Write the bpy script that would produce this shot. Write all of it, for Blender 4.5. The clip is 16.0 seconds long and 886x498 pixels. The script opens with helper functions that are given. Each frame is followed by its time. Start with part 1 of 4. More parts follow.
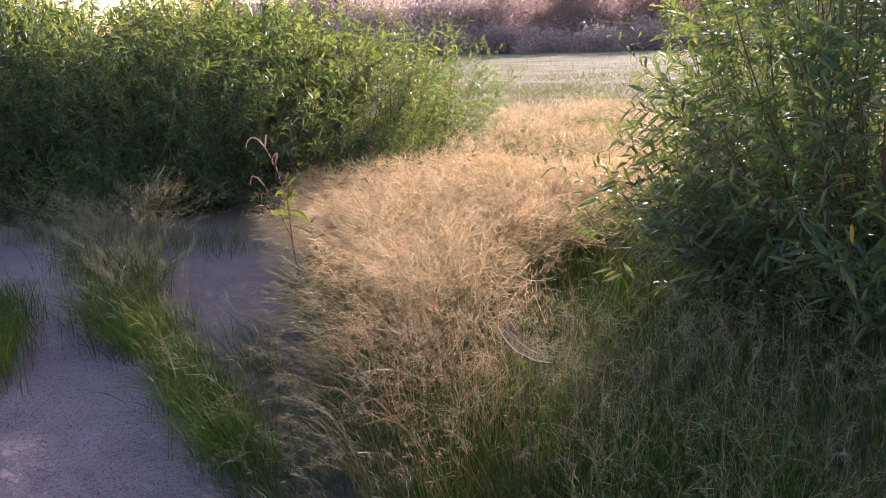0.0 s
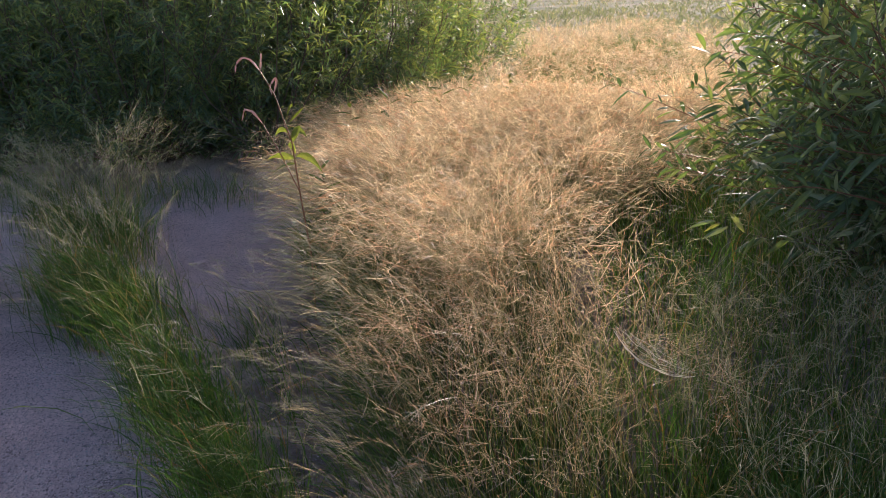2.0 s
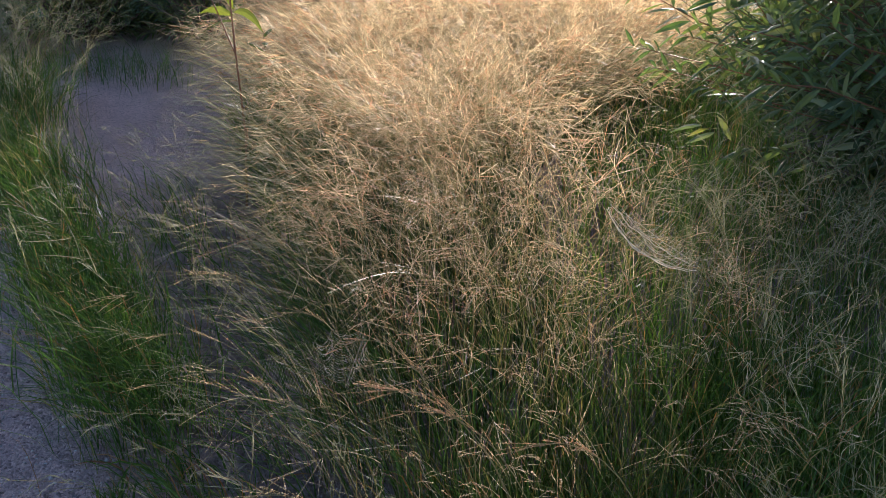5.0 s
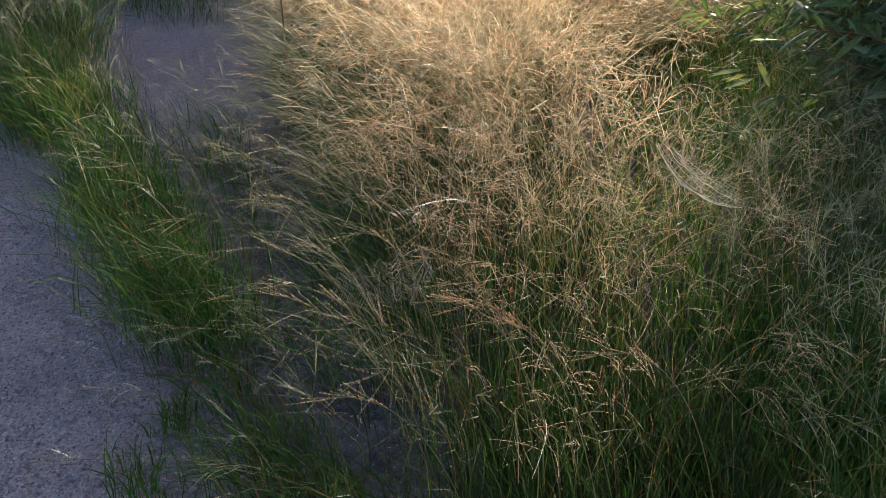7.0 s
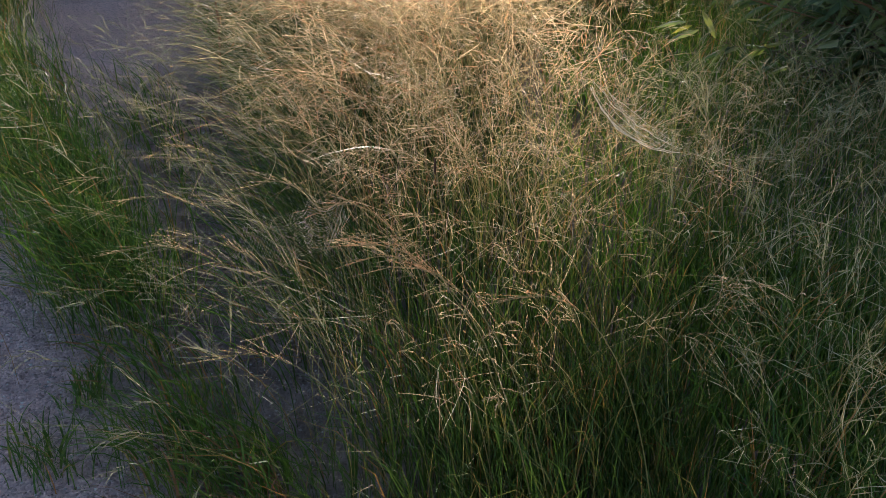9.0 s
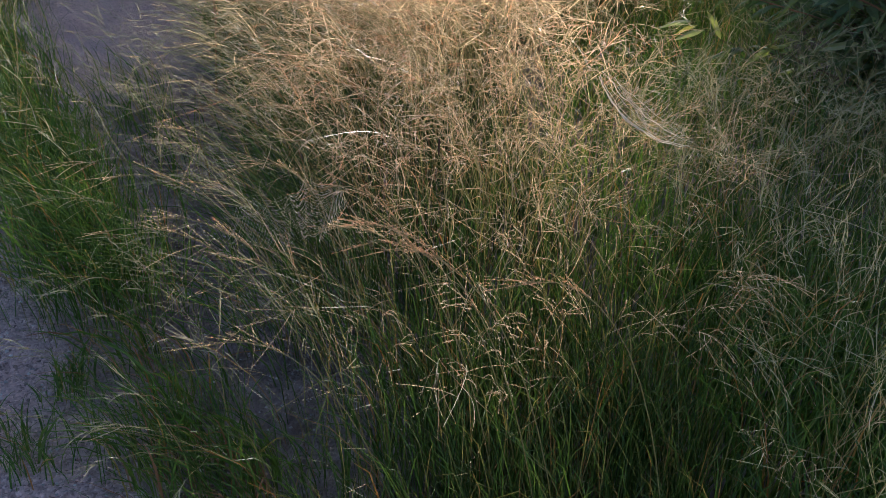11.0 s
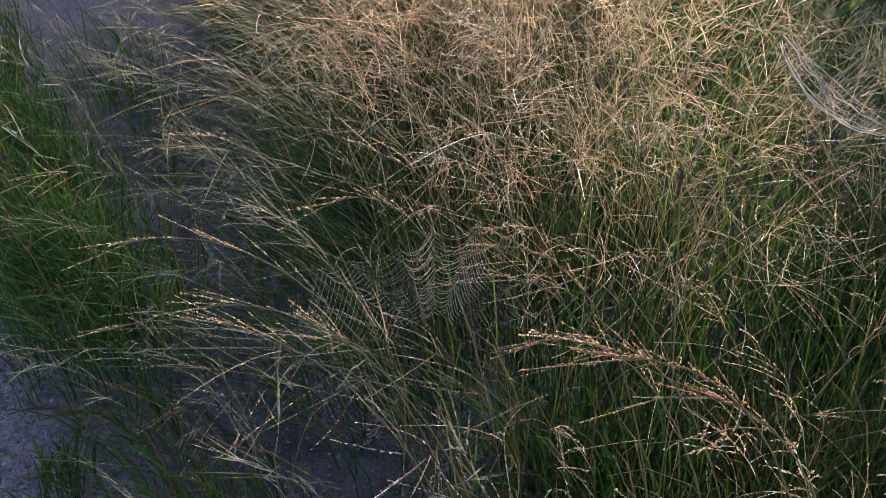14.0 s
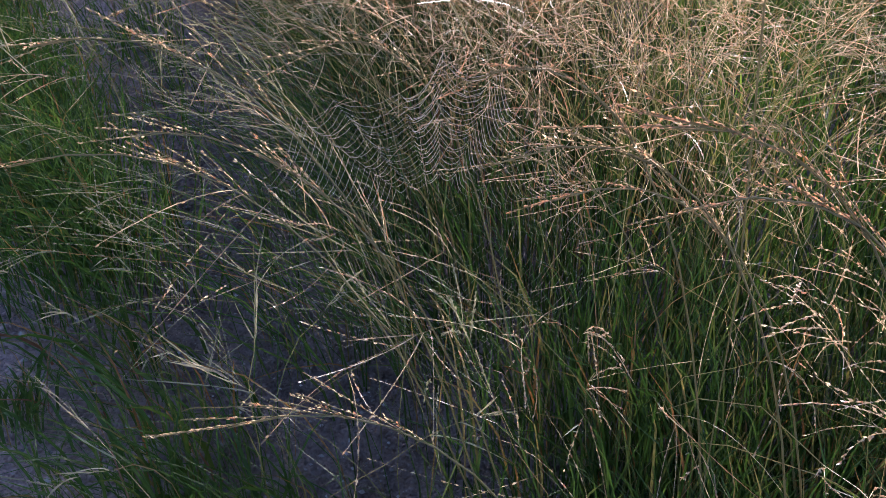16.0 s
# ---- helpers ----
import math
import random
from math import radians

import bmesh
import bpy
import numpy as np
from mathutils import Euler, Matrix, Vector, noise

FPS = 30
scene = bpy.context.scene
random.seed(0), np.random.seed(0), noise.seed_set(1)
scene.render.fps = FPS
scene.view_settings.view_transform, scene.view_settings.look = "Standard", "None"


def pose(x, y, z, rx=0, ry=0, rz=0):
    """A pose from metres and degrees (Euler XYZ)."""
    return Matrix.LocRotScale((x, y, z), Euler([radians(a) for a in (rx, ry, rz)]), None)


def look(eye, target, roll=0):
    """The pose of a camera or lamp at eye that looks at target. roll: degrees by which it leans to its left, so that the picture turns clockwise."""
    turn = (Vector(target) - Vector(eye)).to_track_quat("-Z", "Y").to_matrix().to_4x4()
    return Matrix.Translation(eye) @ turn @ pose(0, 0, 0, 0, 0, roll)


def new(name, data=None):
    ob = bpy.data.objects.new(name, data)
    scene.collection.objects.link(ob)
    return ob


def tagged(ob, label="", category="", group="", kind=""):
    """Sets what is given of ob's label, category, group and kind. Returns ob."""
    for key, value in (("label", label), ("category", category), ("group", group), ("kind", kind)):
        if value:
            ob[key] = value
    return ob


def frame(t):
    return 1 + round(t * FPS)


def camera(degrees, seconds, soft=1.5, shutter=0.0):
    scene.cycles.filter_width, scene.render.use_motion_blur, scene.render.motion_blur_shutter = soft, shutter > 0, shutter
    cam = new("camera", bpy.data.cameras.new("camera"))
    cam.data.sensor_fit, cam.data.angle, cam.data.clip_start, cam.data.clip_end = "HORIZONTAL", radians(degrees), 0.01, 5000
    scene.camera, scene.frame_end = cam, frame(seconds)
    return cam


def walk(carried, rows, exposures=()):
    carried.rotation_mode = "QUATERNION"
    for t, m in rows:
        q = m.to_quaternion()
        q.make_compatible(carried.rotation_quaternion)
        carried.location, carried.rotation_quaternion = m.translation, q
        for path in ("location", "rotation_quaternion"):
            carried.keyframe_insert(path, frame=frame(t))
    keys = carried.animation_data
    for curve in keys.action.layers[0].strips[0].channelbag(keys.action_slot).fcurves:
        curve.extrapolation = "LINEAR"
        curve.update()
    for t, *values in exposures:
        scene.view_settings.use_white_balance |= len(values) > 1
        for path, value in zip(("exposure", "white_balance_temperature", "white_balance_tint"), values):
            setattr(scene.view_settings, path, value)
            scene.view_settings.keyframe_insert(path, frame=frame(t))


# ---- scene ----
cam = camera(52.96, 16.0, soft=0.5)
PATH = [
    (0, look((0.645, -0.457, 1.550), (0.359, 1.459, 1.056), -1.92)),
    (0.5, look((0.656, -0.200, 1.560), (0.306, 1.706, 1.066), -1.60)),
    (1, look((0.564, -0.009, 1.557), (0.091, 1.854, 1.005), -2.52)),
    (1.5, look((0.385, 0.257, 1.492), (0.001, 2.129, 0.901), -3.86)),
    (2, look((0.334, 0.486, 1.372), (0.031, 2.359, 0.738), -3.26)),
    (2.5, look((0.313, 0.696, 1.171), (0.060, 2.576, 0.539), -0.61)),
    (3, look((0.294, 0.763, 1.122), (0.053, 2.635, 0.461), -0.23)),
    (3.5, look((0.293, 0.784, 1.099), (0.092, 2.673, 0.474), 0.77)),
    (4, look((0.273, 0.782, 1.083), (0.048, 2.655, 0.420), 0.87)),
    (4.5, look((0.268, 0.785, 1.091), (0.060, 2.635, 0.361), 1.87)),
    (4.7, look((0.265, 0.785, 1.101), (0.083, 2.632, 0.354), 1.82)),
    (6.8, look((0.200, 0.731, 1.080), (0.032, 2.519, 0.199), 3.44)),
    (7, look((0.199, 0.710, 1.090), (0.003, 2.495, 0.210), 3.19)),
    (7.5, look((0.196, 0.707, 1.081), (-0.034, 2.488, 0.201), 3.02)),
    (8, look((0.209, 0.719, 1.068), (-0.003, 2.469, 0.124), 1.98)),
    (8.5, look((0.248, 0.741, 1.049), (0.093, 2.502, 0.113), 2.06)),
    (9, look((0.257, 0.776, 1.025), (0.152, 2.542, 0.093), 3.25)),
    (11.3, look((0.246, 0.817, 0.974), (0.152, 2.591, 0.057), 4.43)),
    (11.5, look((0.260, 0.808, 1.003), (0.105, 2.564, 0.059), 2.40)),
    (12, look((0.252, 0.825, 1.038), (0.020, 2.600, 0.147), 3.96)),
    (12.5, look((0.178, 0.935, 1.000), (0.023, 2.706, 0.084), 2.72)),
    (13, look((0.086, 1.065, 0.947), (0.023, 2.835, 0.017), 2.09)),
    (13.5, look((0.036, 1.162, 0.935), (0.054, 2.912, -0.032), 1.36)),
    (14, look((0.037, 1.221, 0.868), (-0.000, 2.948, -0.141), 3.86)),
    (14.5, look((0.037, 1.274, 0.791), (-0.096, 2.997, -0.215), 4.58)),
    (15, look((0.029, 1.288, 0.759), (-0.115, 3.028, -0.217), 4.57)),
    (16, look((0.061, 1.295, 0.697), (-0.051, 3.038, -0.278), 4.89)),
]
walk(cam, PATH, [(0, 0.93, 5700, 29), (1.2, 0.67, 5700, 25), (2.2, 0.72, 5650, 21), (3.5, 0.85, 5300, 19), (4.7, 0.82, 5400, 17), (7, 0.83, 5550, 12), (8, 0.90, 5900, 11), (9.2, 0.93, 5900, 13), (11.5, 0.95, 5500, 18), (12.5, 0.82, 5400, 17), (13.7, 0.88, 5300, 19), (15, 1.08, 5150, 24), (16, 1.12, 5200, 27)])

# ---- light ----
SUN_AZ, SUN_EL = radians(10.0), radians(12.5)
TO_SUN = Vector((math.sin(SUN_AZ) * math.cos(SUN_EL), math.cos(SUN_AZ) * math.cos(SUN_EL), math.sin(SUN_EL)))
world = bpy.data.worlds.new("evening_sky")
scene.world = world
world.use_nodes = True
wn = world.node_tree
sky = wn.nodes.new("ShaderNodeTexSky")
sky.sky_type, sky.sun_disc, sky.sun_elevation, sky.sun_rotation = "NISHITA", False, SUN_EL, SUN_AZ
wn.links.new(sky.outputs[0], wn.nodes["Background"].inputs[0])
wn.nodes["Background"].inputs[1].default_value = 0.15
sky.air_density, sky.dust_density, sky.ozone_density = 0.9, 2.0, 0.5
sun = new("sun", bpy.data.lights.new("sun", "SUN"))
sun.data.energy, sun.data.angle, sun.data.color = 4.9, radians(0.6), (1.0, 0.87, 0.70)
sun.matrix_world = look(TO_SUN * 60, (0, 0, 0))


# ---- materials ----
def node_mat(name):
    m = bpy.data.materials.new(name)
    m.use_nodes = True
    nt = m.node_tree
    return m, nt, nt.nodes["Principled BSDF"], nt.nodes["Material Output"]


def ramp(nt, fac, stops):
    n = nt.nodes.new("ShaderNodeValToRGB")
    els = n.color_ramp.elements
    while len(els) < len(stops):
        els.new(0.5)
    for e, (p, c) in zip(els, stops):
        e.position, e.color = p, (*c, 1)
    nt.links.new(fac, n.inputs[0])
    return n.outputs[0]


def noise_tex(nt, scale, detail=3.0, rough=0.6):
    co, n = nt.nodes.new("ShaderNodeTexCoord"), nt.nodes.new("ShaderNodeTexNoise")
    n.inputs["Scale"].default_value, n.inputs["Detail"].default_value, n.inputs["Roughness"].default_value = scale, detail, rough
    nt.links.new(co.outputs["Object"], n.inputs["Vector"])
    return n.outputs[0]


def mix_rgb(nt, fac, a, b, mode="MIX"):
    n = nt.nodes.new("ShaderNodeMix")
    n.data_type, n.blend_type = "RGBA", mode
    for key, v in ((0, fac), (6, a), (7, b)):
        if isinstance(v, (int, float)):
            n.inputs[key].default_value = v
        elif isinstance(v, tuple):
            n.inputs[key].default_value = (*v, 1)
        else:
            nt.links.new(v, n.inputs[key])
    return n.outputs[2]


def plant_mat(name, stops, thin, through_tint, rough=0.5, spots=3.0, height=None, island=True, shine=0.38):
    """Thin plant tissue: colour varies from blade to blade and in patches; part of the light passes through."""
    m, nt, bsdf, out = node_mat(name)
    geo = nt.nodes.new("ShaderNodeNewGeometry")
    if island:
        pick = geo.outputs["Random Per Island"]
    else:
        pick = nt.nodes.new("ShaderNodeObjectInfo").outputs["Random"]
    col = ramp(nt, pick, stops)
    patch = ramp(nt, noise_tex(nt, spots), [(0.3, (0.72, 0.74, 0.70)), (0.7, (1.12, 1.08, 1.0))])
    col = mix_rgb(nt, 1.0, col, patch, "MULTIPLY")
    if height:
        low, high, tip = height
        sep, mr = nt.nodes.new("ShaderNodeSeparateXYZ"), nt.nodes.new("ShaderNodeMapRange")
        nt.links.new(geo.outputs["Position"], sep.inputs[0])
        nt.links.new(sep.outputs[2], mr.inputs[0])
        mr.inputs[1].default_value, mr.inputs[2].default_value = low, high
        col = mix_rgb(nt, mr.outputs[0], col, tip)
    nt.links.new(col, bsdf.inputs["Base Color"])
    bsdf.inputs["Roughness"].default_value = rough
    bsdf.inputs["Specular IOR Level"].default_value = shine
    tr, mx = nt.nodes.new("ShaderNodeBsdfTranslucent"), nt.nodes.new("ShaderNodeMixShader")
    nt.links.new(mix_rgb(nt, 1.0, col, through_tint, "MULTIPLY"), tr.inputs[0])
    mx.inputs[0].default_value = thin
    nt.links.new(bsdf.outputs[0], mx.inputs[1])
    nt.links.new(tr.outputs[0], mx.inputs[2])
    nt.links.new(mx.outputs[0], out.inputs[0])
    return m


BLADE = plant_mat("grass_blade", [(0.0, (0.045, 0.095, 0.022)), (0.5, (0.075, 0.138, 0.034)), (0.87, (0.125, 0.175, 0.048)), (0.94, (0.26, 0.21, 0.09)), (1.0, (0.34, 0.15, 0.07))], 0.45, (1.4, 1.5, 0.6))
BLADE_ONE = plant_mat("grass_single_blade", [(0.0, (0.045, 0.095, 0.022)), (0.5, (0.075, 0.138, 0.034)), (0.87, (0.125, 0.175, 0.048)), (0.94, (0.26, 0.21, 0.09)), (1.0, (0.34, 0.15, 0.07))], 0.45, (1.4, 1.5, 0.6), island=False)
MEADOW_BLADE = plant_mat("meadow_grass_blade", [(0.0, (0.035, 0.068, 0.018)), (0.4, (0.05, 0.095, 0.022)), (0.7, (0.084, 0.13, 0.034)), (0.82, (0.135, 0.145, 0.053)), (0.94, (0.25, 0.19, 0.09)), (1.0, (0.30, 0.12, 0.06))], 0.32, (1.3, 1.4, 0.6))
STALK = plant_mat("grass_stalk", [(0.0, (0.15, 0.19, 0.06)), (0.5, (0.28, 0.25, 0.10)), (0.85, (0.36, 0.27, 0.14)), (1.0, (0.36, 0.17, 0.09))], 0.35, (1.3, 1.2, 0.9), 0.45, height=(0.15, 0.5, (0.27, 0.235, 0.115)), shine=0.5)
STALK_ONE = plant_mat("grass_single_stalk", [(0.0, (0.15, 0.19, 0.06)), (0.5, (0.28, 0.25, 0.10)), (0.85, (0.36, 0.27, 0.14)), (1.0, (0.36, 0.17, 0.09))], 0.35, (1.3, 1.2, 0.9), 0.45, height=(0.15, 0.5, (0.27, 0.235, 0.115)), shine=0.5, island=False)
HEADS = plant_mat("grass_flower_head", [(0.0, (0.25, 0.18, 0.11)), (0.25, (0.44, 0.345, 0.22)), (0.6, (0.78, 0.645, 0.44)), (0.8, (0.66, 0.46, 0.29)), (0.92, (0.55, 0.28, 0.16)), (1.0, (0.48, 0.21, 0.12))], 0.55, (1.5, 1.45, 1.24), 0.44, shine=0.6)
HEADS_DEW = plant_mat("dewy_grass_flower_head", [(0.0, (0.22, 0.16, 0.10)), (0.3, (0.42, 0.33, 0.225)), (0.65, (0.68, 0.57, 0.42)), (0.85, (0.52, 0.32, 0.20)), (1.0, (0.44, 0.19, 0.11))], 0.55, (1.5, 1.45, 1.28), 0.42, shine=0.65)
HEADS_PALE = plant_mat("pale_grass_flower_head", [(0.0, (0.28, 0.27, 0.16)), (0.6, (0.44, 0.43, 0.28)), (1.0, (0.50, 0.43, 0.29))], 0.4, (1.1, 1.05, 0.85), 0.45, shine=0.5)
WILLOW = plant_mat("willow_leaf", [(0.0, (0.065, 0.11, 0.06)), (0.45, (0.11, 0.165, 0.085)), (0.8, (0.165, 0.215, 0.10)), (0.9, (0.27, 0.31, 0.22)), (1.0, (0.26, 0.25, 0.08))], 0.42, (1.9, 1.9, 0.6), 0.3, shine=0.6)
WILLOW_FAR = plant_mat("hedge_willow_leaf", [(0.0, (0.055, 0.11, 0.095)), (0.5, (0.095, 0.155, 0.12)), (1.0, (0.17, 0.22, 0.13))], 0.52, (2.9, 2.35, 0.5), 0.45)
WILLOW_ONE = plant_mat("willow_single_leaf", [(0.0, (0.065, 0.105, 0.06)), (0.6, (0.10, 0.15, 0.075)), (1.0, (0.15, 0.19, 0.08))], 0.45, (1.9, 1.9, 0.6), 0.28, 30.0, island=False)
YELLOW = plant_mat("yellow_leaf", [(0.0, (0.62, 0.42, 0.05)), (1.0, (0.62, 0.42, 0.05))], 0.4, (1.2, 1.1, 0.6))
HERB = plant_mat("herb_leaf", [(0.0, (0.09, 0.14, 0.03)), (1.0, (0.16, 0.19, 0.045))], 0.45, (1.7, 1.5, 0.6), 0.45)
PINK = plant_mat("pink_flower_spike", [(0.0, (0.58, 0.42, 0.38)), (1.0, (0.68, 0.52, 0.47))], 0.4, (1.2, 1.0, 0.9))
HEADS_RED = plant_mat("reddish_grass_flower_head", [(0.0, (0.56, 0.41, 0.28)), (0.5, (0.50, 0.32, 0.20)), (1.0, (0.42, 0.23, 0.14))], 0.5, (1.4, 1.2, 1.0), 0.5)
RED_STEM = plant_mat("red_stem", [(0.0, (0.22, 0.10, 0.06)), (1.0, (0.30, 0.14, 0.07))], 0.1, (1.2, 1.0, 0.8))
BROWN = plant_mat("brown_seed_spike", [(0.0, (0.06, 0.032, 0.02)), (1.0, (0.10, 0.05, 0.03))], 0.1, (1.0, 0.9, 0.8), 0.7, 300.0)
# far leaves: air haze is painted in as a pale lilac-grey colour
HAZED_LEAF = plant_mat("haze_tinted_far_leaf", [(0.0, (0.36, 0.33, 0.33)), (0.6, (0.45, 0.41, 0.41)), (1.0, (0.53, 0.48, 0.47))], 0.65, (1.8, 1.55, 1.45), 0.85)
FIELD_GRASS = plant_mat("field_grass", [(0.0, (0.20, 0.23, 0.11)), (0.6, (0.34, 0.33, 0.18)), (1.0, (0.46, 0.38, 0.24))], 0.4, (1.3, 1.2, 0.8), 0.6)


FIELD_HERB = plant_mat("field_herb_leaf", [(0.0, (0.20, 0.23, 0.13)), (1.0, (0.30, 0.30, 0.18))], 0.4, (1.2, 1.2, 0.8), 0.6)


def bark_mat():
    m, nt, bsdf, _ = node_mat("willow_bark")
    nt.links.new(ramp(nt, noise_tex(nt, 60), [(0.3, (0.075, 0.05, 0.03)), (0.7, (0.17, 0.12, 0.075))]), bsdf.inputs["Base Color"])
    bsdf.inputs["Roughness"].default_value = 0.75
    return m


def sand_mat():
    """Coarse damp grey sand near by, thin dry meadow soil farther off."""
    m, nt, bsdf, _ = node_mat("coarse_sand")
    grain = nt.nodes.new("ShaderNodeTexVoronoi")
    co = nt.nodes.new("ShaderNodeTexCoord")
    grain.inputs["Scale"].default_value = 190
    nt.links.new(co.outputs["Object"], grain.inputs["Vector"])
    tone = ramp(nt, noise_tex(nt, 2.2, 5), [(0.3, (0.53, 0.40, 0.39)), (0.7, (0.73, 0.56, 0.545))])
    fleck = ramp(nt, grain.outputs["Color"], [(0.0, (0.34, 0.32, 0.32)), (0.35, (1.0, 0.98, 0.97)), (1.0, (1.4, 1.36, 1.34))])
    col = mix_rgb(nt, 1.0, tone, fleck, "MULTIPLY")
    meadow = ramp(nt, noise_tex(nt, 0.45, 6, 0.7), [(0.3, (0.15, 0.17, 0.08)), (0.5, (0.30, 0.27, 0.15)), (0.7, (0.48, 0.39, 0.25))])
    sep, mr = nt.nodes.new("ShaderNodeSeparateXYZ"), nt.nodes.new("ShaderNodeMapRange")
    nt.links.new(co.outputs["Object"], sep.inputs[0])
    nt.links.new(sep.outputs[1], mr.inputs[0])
    mr.inputs[1].default_value, mr.inputs[2].default_value = 6.0, 9.0
    soil = ramp(nt, noise_tex(nt, 18, 5), [(0.3, (0.17, 0.137, 0.125)), (0.7, (0.38, 0.305, 0.285))])
    slant, mr2 = nt.nodes.new("ShaderNodeMath"), nt.nodes.new("ShaderNodeMapRange")
    slant.operation, slant.inputs[1].default_value = "MULTIPLY_ADD", 0.45
    reach = nt.nodes.new("ShaderNodeMath")
    reach.operation, reach.inputs[1].default_value = "MINIMUM", 3.3
    nt.links.new(sep.outputs[1], reach.inputs[0])
    nt.links.new(reach.outputs[0], slant.inputs[0])
    nt.links.new(sep.outputs[0], slant.inputs[2])
    wavy = nt.nodes.new("ShaderNodeMath")
    wavy.operation, wavy.inputs[1].default_value = "MULTIPLY_ADD", 0.5
    nt.links.new(noise_tex(nt, 2.6, 5, 0.65), wavy.inputs[0])
    nt.links.new(slant.outputs[0], wavy.inputs[2])
    nt.links.new(wavy.outputs[0], mr2.inputs[0])
    mr2.inputs[1].default_value, mr2.inputs[2].default_value = 0.64, 0.92
    col = mix_rgb(nt, mr2.outputs[0], col, soil)
    nt.links.new(mix_rgb(nt, mr.outputs[0], col, meadow), bsdf.inputs["Base Color"])
    bsdf.inputs["Roughness"].default_value, bsdf.inputs["Specular IOR Level"].default_value = 0.95, 0.12
    b1, b2 = nt.nodes.new("ShaderNodeBump"), nt.nodes.new("ShaderNodeBump")
    b1.inputs["Strength"].default_value, b1.inputs["Distance"].default_value = 1.0, 0.018
    nt.links.new(noise_tex(nt, 62, 5, 0.8), b1.inputs["Height"])
    b2.invert = True
    b2.inputs["Strength"].default_value, b2.inputs["Distance"].default_value = 1.0, 0.008
    nt.links.new(grain.outputs["Distance"], b2.inputs["Height"])
    nt.links.new(b1.outputs[0], b2.inputs["Normal"])
    nt.links.new(b2.outputs[0], bsdf.inputs["Normal"])
    return m


def thread_mat(name, brightened):
    m, nt, bsdf, out = node_mat(name)
    bsdf.inputs["Base Color"].default_value = (0.62 * brightened, 0.56 * brightened, 0.48 * brightened, 1)
    bsdf.inputs["Roughness"].default_value = 0.25
    tr, mx = nt.nodes.new("ShaderNodeBsdfTranslucent"), nt.nodes.new("ShaderNodeMixShader")
    tr.inputs[0].default_value = (0.70 * brightened, 0.64 * brightened, 0.55 * brightened, 1)
    mx.inputs[0].default_value = 0.55
    nt.links.new(bsdf.outputs[0], mx.inputs[1])
    nt.links.new(tr.outputs[0], mx.inputs[2])
    nt.links.new(mx.outputs[0], out.inputs[0])
    return m


def grit_mat():
    m, nt, bsdf, _ = node_mat("grit_stone")
    geo = nt.nodes.new("ShaderNodeNewGeometry")
    nt.links.new(ramp(nt, geo.outputs["Random Per Island"], [(0.0, (0.16, 0.14, 0.14)), (0.6, (0.36, 0.33, 0.32)), (1.0, (0.55, 0.52, 0.50))]), bsdf.inputs["Base Color"])
    bsdf.inputs["Roughness"].default_value = 0.8
    return m


# a lit copy of SILK, colour raised 1.32 times for the sunlit hammock
BARK, SAND, SILK, BRIGHT_SILK, GRIT = bark_mat(), sand_mat(), thread_mat("spider_silk", 1.0), thread_mat("sunlit_spider_silk", 1.32), grit_mat()


# ---- mesh builders ----
def unit(v):
    return v / np.maximum(np.linalg.norm(v, axis=-1, keepdims=True), 1e-9)


def poly_mesh(name, verts, faces, material, smooth=False):
    """A mesh from arrays: verts (n, 3), faces (m, corners)."""
    me = bpy.data.meshes.new(name)
    verts, faces = np.ascontiguousarray(verts, np.float32), np.ascontiguousarray(faces, np.int32)
    count, corners = faces.shape
    me.vertices.add(len(verts))
    me.vertices.foreach_set("co", verts.ravel())
    me.loops.add(count * corners)
    me.loops.foreach_set("vertex_index", faces.ravel())
    me.polygons.add(count)
    me.polygons.foreach_set("loop_start", np.arange(count, dtype=np.int32) * corners)
    me.polygons.foreach_set("loop_total", np.full(count, corners, np.int32))
    me.polygons.foreach_set("use_smooth", np.full(count, smooth))
    me.materials.append(material)
    me.update(calc_edges=True)
    return me


def sides(P, rng):
    """A random direction across each centre line."""
    tangent = unit(np.gradient(P, axis=1))
    rand = rng.normal(size=(len(P), 1, 3))
    return unit(np.cross(tangent, rand))


def ribbons(P, W, S):
    """Flat blades along centre lines P (n, k, 3) with half widths W (n, k) and side directions S."""
    n, k, _ = P.shape
    V = np.stack([P - S * W[..., None], P + S * W[..., None]], 2).reshape(-1, 3)
    i = np.arange(n)[:, None] * 2 * k + np.arange(k - 1)[None] * 2
    return V, np.stack([i, i + 1, i + 3, i + 2], -1).reshape(-1, 4)


def folded(P, W, S, fold):
    """Leaves with a midrib: three points across, the edges lifted by fold times the half width."""
    n, k, _ = P.shape
    up = unit(np.cross(unit(np.gradient(P, axis=1)), S))
    lift = up * (W * fold)[..., None]
    V = np.stack([P - S * W[..., None] + lift, P, P + S * W[..., None] + lift], 2).reshape(-1, 3)
    i = np.arange(n)[:, None] * 3 * k + np.arange(k - 1)[None] * 3
    a = np.stack([i, i + 1, i + 4, i + 3], -1).reshape(-1, 4)
    return V, np.concatenate([a, a + 1])


